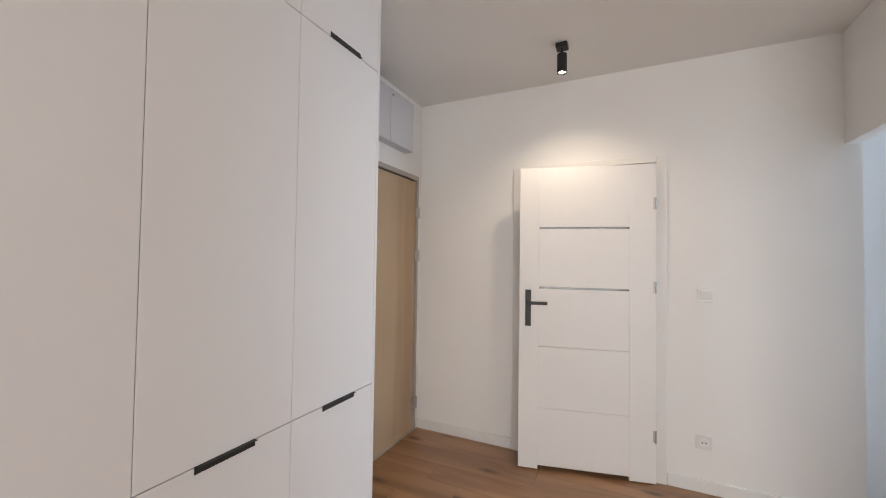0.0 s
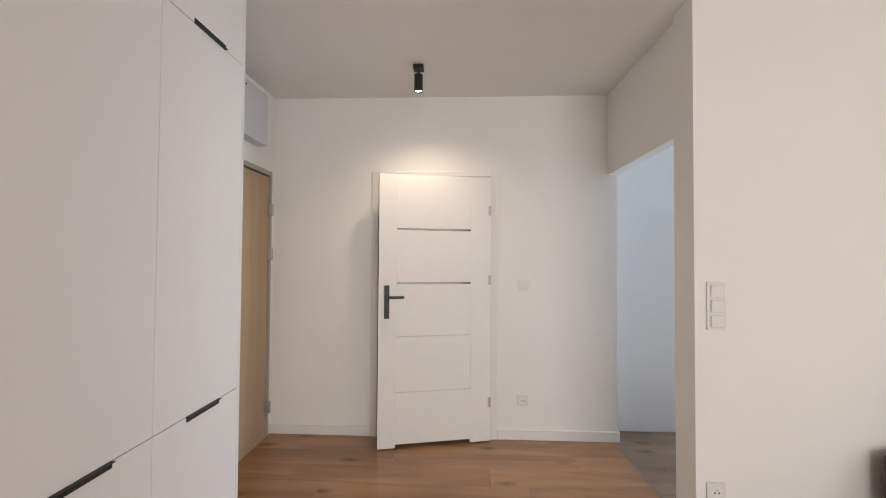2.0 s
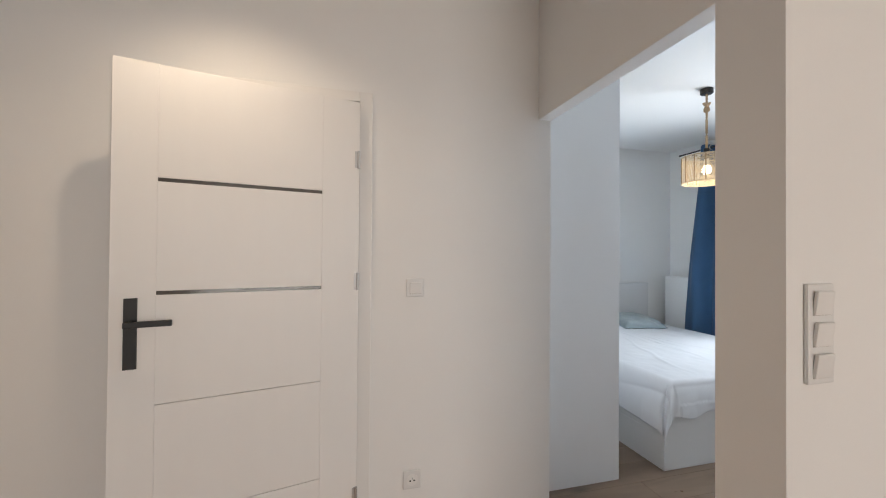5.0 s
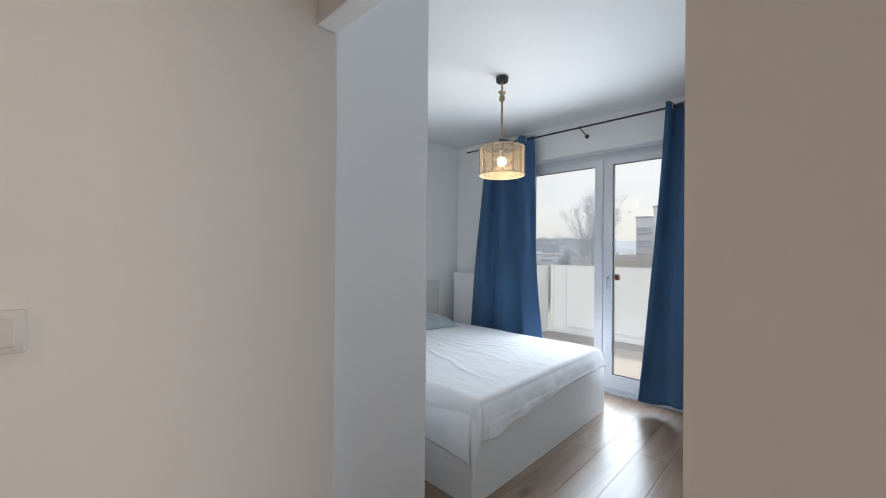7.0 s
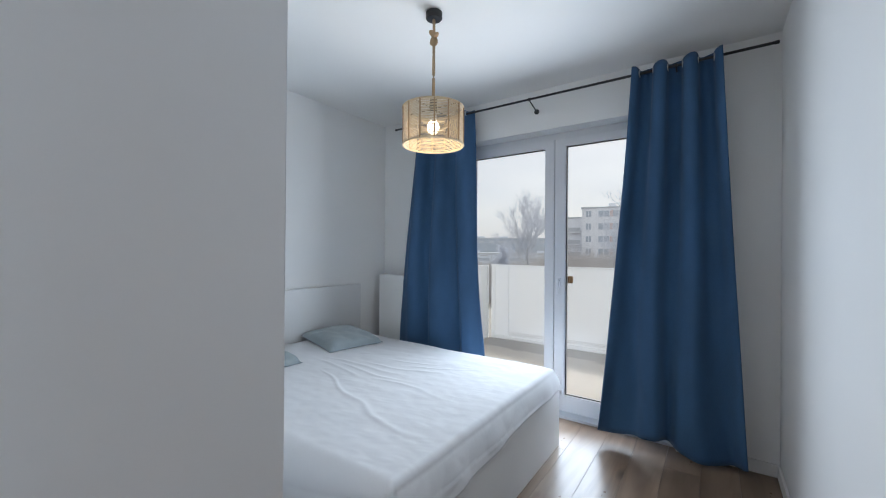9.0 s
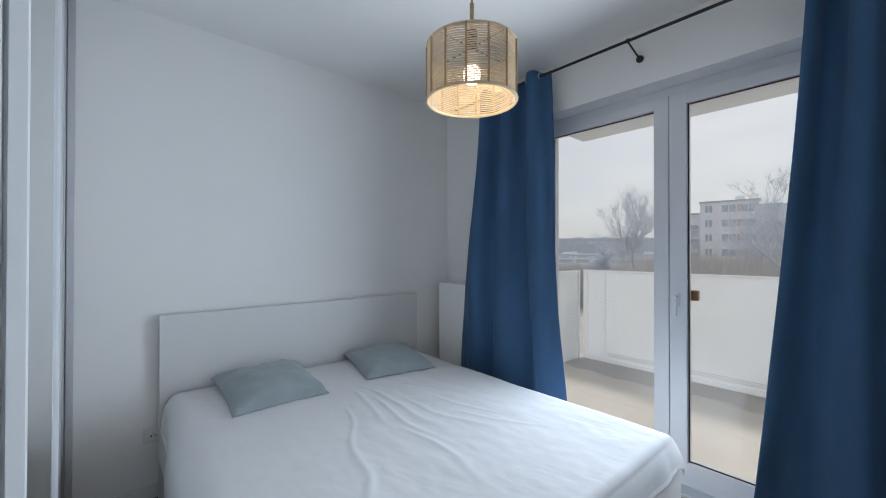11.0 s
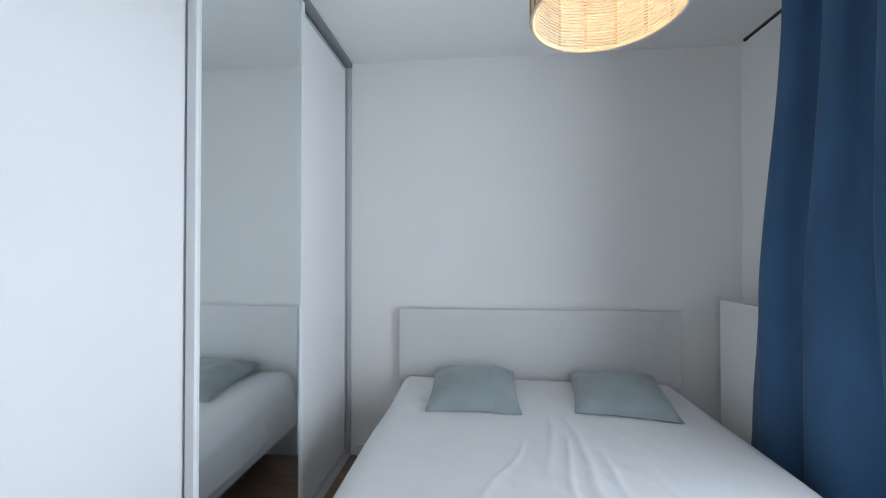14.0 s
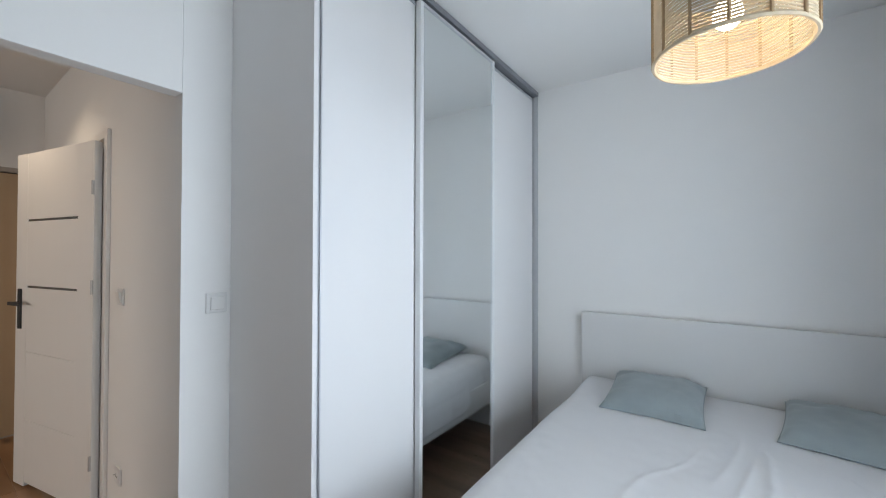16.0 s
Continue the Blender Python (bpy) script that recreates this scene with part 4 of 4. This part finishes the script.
M_RED = material("hazed_red_panel", (0.66, 0.46, 0.42), 0.8, var=0.05, scale=1, bump=0.0)
M_PANEFAR = material("hazed_far_window", (0.48, 0.54, 0.62), 0.2, var=0.1, scale=2, bump=0.0)
M_HALLW = material("hazed_hall_sheet", (0.46, 0.52, 0.60), 0.6, var=0.08, scale=0.3, fine=4, bump=0.0)
M_SHED = material("hazed_shed_sheet", (0.72, 0.78, 0.86), 0.6, var=0.08, scale=0.3, fine=4, bump=0.0)
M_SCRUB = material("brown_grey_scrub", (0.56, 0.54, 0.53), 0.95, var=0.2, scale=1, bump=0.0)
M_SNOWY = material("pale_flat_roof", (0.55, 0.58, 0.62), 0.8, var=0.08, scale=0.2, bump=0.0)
GZ = -6.5
structure("ground", box(-60, 3000, -2500, 2500, GZ - 1, GZ), M_GROUND, "dry winter ground that reaches the horizon", "ground")
EYE0 = Vector((2.4, 2.45, 1.37))


def out_at(heading, dist, z=GZ):
    a = radians(heading)
    return Vector((EYE0.x + dist * math.sin(a), EYE0.y + dist * math.cos(a), z))


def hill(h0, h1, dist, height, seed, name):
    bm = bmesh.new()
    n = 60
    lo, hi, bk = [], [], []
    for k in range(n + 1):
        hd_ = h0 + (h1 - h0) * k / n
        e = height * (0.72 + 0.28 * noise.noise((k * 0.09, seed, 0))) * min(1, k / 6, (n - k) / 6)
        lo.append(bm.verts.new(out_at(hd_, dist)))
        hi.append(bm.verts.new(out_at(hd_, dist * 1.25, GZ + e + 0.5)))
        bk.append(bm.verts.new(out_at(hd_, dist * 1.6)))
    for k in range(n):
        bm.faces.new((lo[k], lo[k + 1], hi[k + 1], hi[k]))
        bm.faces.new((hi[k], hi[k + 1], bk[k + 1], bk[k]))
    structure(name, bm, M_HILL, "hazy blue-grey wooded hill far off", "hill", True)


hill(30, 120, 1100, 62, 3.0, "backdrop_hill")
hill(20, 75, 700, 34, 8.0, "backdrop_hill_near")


def industrial_hall(heading, dist, w, d, h, label, sheet):
    b = thing("industrial_hall", out_at(heading, dist), label, "building", "", -heading)
    part("wall", box(-w / 2, w / 2, 0, d, 0, h - 0.6), sheet, b)
    part("roof", box(-w / 2 - 0.3, w / 2 + 0.3, -0.3, d + 0.3, h - 0.6, h, 0.05), M_SNOWY, b)
    for k in range(int(w // 6)):
        x = -w / 2 + 3 + k * 6
        part("window", box(x - 2.2, x + 2.2, -0.06, 0.02, h * 0.55, h * 0.72), M_PANEFAR, b)
        part("window", box(x - 1.6, x + 1.6, -0.06, 0.02, h * 0.80, h * 0.88), M_SNOWY, b)
        part("pilaster", box(x + 2.7, x + 3.0, -0.25, 0.0, 0, h - 0.6), M_SNOWY, b)
    for k in range(int(w // 14)):
        x = -w / 2 + 6 + k * 14
        part("roof_light", box(x, x + 5, 3, 7, h, h + 0.9, 0.1), M_SHED, b)


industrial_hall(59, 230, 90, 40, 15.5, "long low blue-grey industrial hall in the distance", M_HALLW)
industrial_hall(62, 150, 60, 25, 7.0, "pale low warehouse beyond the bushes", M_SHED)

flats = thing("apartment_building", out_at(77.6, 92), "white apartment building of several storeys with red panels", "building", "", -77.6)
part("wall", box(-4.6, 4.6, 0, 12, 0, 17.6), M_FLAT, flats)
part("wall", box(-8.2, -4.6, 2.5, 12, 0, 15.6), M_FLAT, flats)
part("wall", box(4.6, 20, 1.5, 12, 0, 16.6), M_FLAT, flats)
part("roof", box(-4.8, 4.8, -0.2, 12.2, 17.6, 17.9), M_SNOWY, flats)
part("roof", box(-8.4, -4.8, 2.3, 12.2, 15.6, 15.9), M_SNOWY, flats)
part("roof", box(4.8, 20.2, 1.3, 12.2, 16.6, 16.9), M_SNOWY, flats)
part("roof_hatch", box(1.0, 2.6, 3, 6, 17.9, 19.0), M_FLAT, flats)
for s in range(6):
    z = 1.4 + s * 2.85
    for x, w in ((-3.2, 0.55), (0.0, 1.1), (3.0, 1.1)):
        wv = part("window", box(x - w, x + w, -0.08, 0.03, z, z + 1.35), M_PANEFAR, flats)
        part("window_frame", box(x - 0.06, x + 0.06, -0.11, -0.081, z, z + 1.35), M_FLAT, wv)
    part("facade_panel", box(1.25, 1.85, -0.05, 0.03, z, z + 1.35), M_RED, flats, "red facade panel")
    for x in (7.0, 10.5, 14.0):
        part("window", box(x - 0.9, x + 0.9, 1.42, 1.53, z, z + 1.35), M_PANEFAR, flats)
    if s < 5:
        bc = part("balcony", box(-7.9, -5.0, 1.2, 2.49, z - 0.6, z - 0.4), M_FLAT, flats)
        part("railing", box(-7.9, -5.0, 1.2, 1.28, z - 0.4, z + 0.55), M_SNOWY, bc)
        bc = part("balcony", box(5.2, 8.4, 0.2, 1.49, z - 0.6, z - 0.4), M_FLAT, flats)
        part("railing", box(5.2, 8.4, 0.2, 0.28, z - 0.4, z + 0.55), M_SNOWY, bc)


def tree(heading, dist, height, seed, spread, label):
    """A bare winter tree: trunk, limbs and a crown of thin twigs."""
    rnd = random.Random(seed)
    t = thing("bare_tree", out_at(heading, dist), label, "tree", "bare winter trees")
    trunk, twigs = bmesh.new(), []
    rods = []

    def grow(p, d, length, r, level):
        steps = 3
        for k in range(steps):
            d = (d + Vector((rnd.uniform(-1, 1), rnd.uniform(-1, 1), rnd.uniform(-0.3, 0.6))) * 0.16).normalized()
            q = p + d * length / steps
            rods.append((p.copy(), q.copy(), r * (1 - 0.25 * k / steps), level))
            if level < (5 if k else 3):
                for _ in range(2):
                    if rnd.random() < 0.85:
                        side = Vector((rnd.uniform(-1, 1), rnd.uniform(-1, 1), rnd.uniform(0.1, 1.1))).normalized()
                        grow(q, (d * 0.55 + side * spread).normalized(), length * rnd.uniform(0.52, 0.72), r * 0.52, level + 1)
            p = q

    grow(Vector((0, 0, 0)), Vector((0, 0, 1)), height * 0.42, height * 0.013, 0)

    def bar(verts, faces, a, b, ra, rb, sides):
        q = (b - a).to_track_quat("Z", "Y")
        o = len(verts)
        for p_, r_ in ((a, ra), (b, rb)):
            for k in range(sides):
                an = 2 * math.pi * k / sides
                verts.append(p_ + q @ Vector((r_ * math.cos(an), r_ * math.sin(an), 0)))
        for k in range(sides):
            faces.append((o + k, o + (k + 1) % sides, o + sides + (k + 1) % sides, o + sides + k))

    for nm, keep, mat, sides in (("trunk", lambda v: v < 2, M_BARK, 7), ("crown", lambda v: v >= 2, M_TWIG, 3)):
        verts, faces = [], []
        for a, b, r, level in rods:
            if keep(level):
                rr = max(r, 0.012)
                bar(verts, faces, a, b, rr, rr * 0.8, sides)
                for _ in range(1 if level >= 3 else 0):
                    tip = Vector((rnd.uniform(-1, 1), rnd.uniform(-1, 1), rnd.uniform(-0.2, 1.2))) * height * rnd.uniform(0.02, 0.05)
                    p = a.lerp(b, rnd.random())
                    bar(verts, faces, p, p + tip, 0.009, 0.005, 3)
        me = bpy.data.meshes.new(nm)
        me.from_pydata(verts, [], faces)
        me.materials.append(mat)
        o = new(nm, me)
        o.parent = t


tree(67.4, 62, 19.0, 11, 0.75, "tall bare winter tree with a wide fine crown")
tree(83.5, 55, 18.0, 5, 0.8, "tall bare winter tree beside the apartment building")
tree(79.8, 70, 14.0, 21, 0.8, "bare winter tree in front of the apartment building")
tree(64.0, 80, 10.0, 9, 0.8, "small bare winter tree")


def scrub(h0, h1, d0, d1, n, seed, height):
    """Leafless scrub: many short twig sprays in one mesh."""
    rnd = random.Random(seed)
    verts, faces = [], []
    for _ in range(n):
        base = out_at(rnd.uniform(h0, h1), rnd.uniform(d0, d1))
        hgt = height * rnd.uniform(0.45, 1.0)
        for _ in range(95):
            an, sp_ = rnd.uniform(0, 6.28), rnd.uniform(0, 0.8)
            tip = base + Vector((math.cos(an) * sp_ * hgt, math.sin(an) * sp_ * hgt, hgt * rnd.uniform(0.3, 1.0)))
            a = base.lerp(tip, rnd.uniform(0, 0.5)) + Vector((rnd.uniform(-.6, .6), rnd.uniform(-.6, .6), 0))
            o = len(verts)
            w = rnd.uniform(0.012, 0.04)
            verts += [a + Vector((w, -w, 0)), a + Vector((-w, w, 0)), tip]
            faces.append((o, o + 1, o + 2))
            verts += [a + Vector((0, 0, w)), a + Vector((0, 0, -w)), tip + Vector((rnd.uniform(-.5, .5), rnd.uniform(-.5, .5), 0))]
            faces.append((o + 3, o + 4, o + 5))
    me = bpy.data.meshes.new("scrub")
    me.from_pydata(verts, [], faces)
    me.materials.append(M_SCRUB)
    tagged(new("scrub", me), "leafless brown scrub below the balcony", "bushes", kind="stuff")


scrub(69, 92, 46, 85, 420, 3, 9.4)
scrub(44, 74, 55, 110, 420, 4, 6.6)

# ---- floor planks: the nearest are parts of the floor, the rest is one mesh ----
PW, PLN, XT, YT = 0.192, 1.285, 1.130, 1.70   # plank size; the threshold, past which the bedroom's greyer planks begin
rnd = random.Random(7)
full = {m: mesh_of("plank", box(0, PLN - 0.0008, 0, PW - 0.0008, -0.009, 0.0, 0.0009, segments=1), m) for m in (M_FLOOR, M_FLOORB)}
rest = bmesh.new()
y = -4.0
while y < 5.2:
    x = -1.75 - rnd.random() * PLN
    while x < 4.25:
        a, b = max(x, -1.75), min(x + PLN, 4.4)
        seen = y + PW > -0.9 and y < 5.05
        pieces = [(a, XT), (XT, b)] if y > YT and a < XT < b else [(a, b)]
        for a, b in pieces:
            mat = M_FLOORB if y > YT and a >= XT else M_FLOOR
            if b - a < 0.02:
                continue
            if seen and abs(b - a - PLN) < 1e-6:
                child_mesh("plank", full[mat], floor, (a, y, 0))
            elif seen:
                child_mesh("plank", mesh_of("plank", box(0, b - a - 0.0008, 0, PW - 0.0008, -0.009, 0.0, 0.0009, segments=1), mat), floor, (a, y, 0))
            else:
                box(a, b - 0.0008, y, y + PW - 0.0008, -0.009, 0.0, bm=rest)
        x += PLN
    y += PW
ob = part("planks_behind", rest, M_FLOOR, floor)
tagged(ob, kind="stuff")
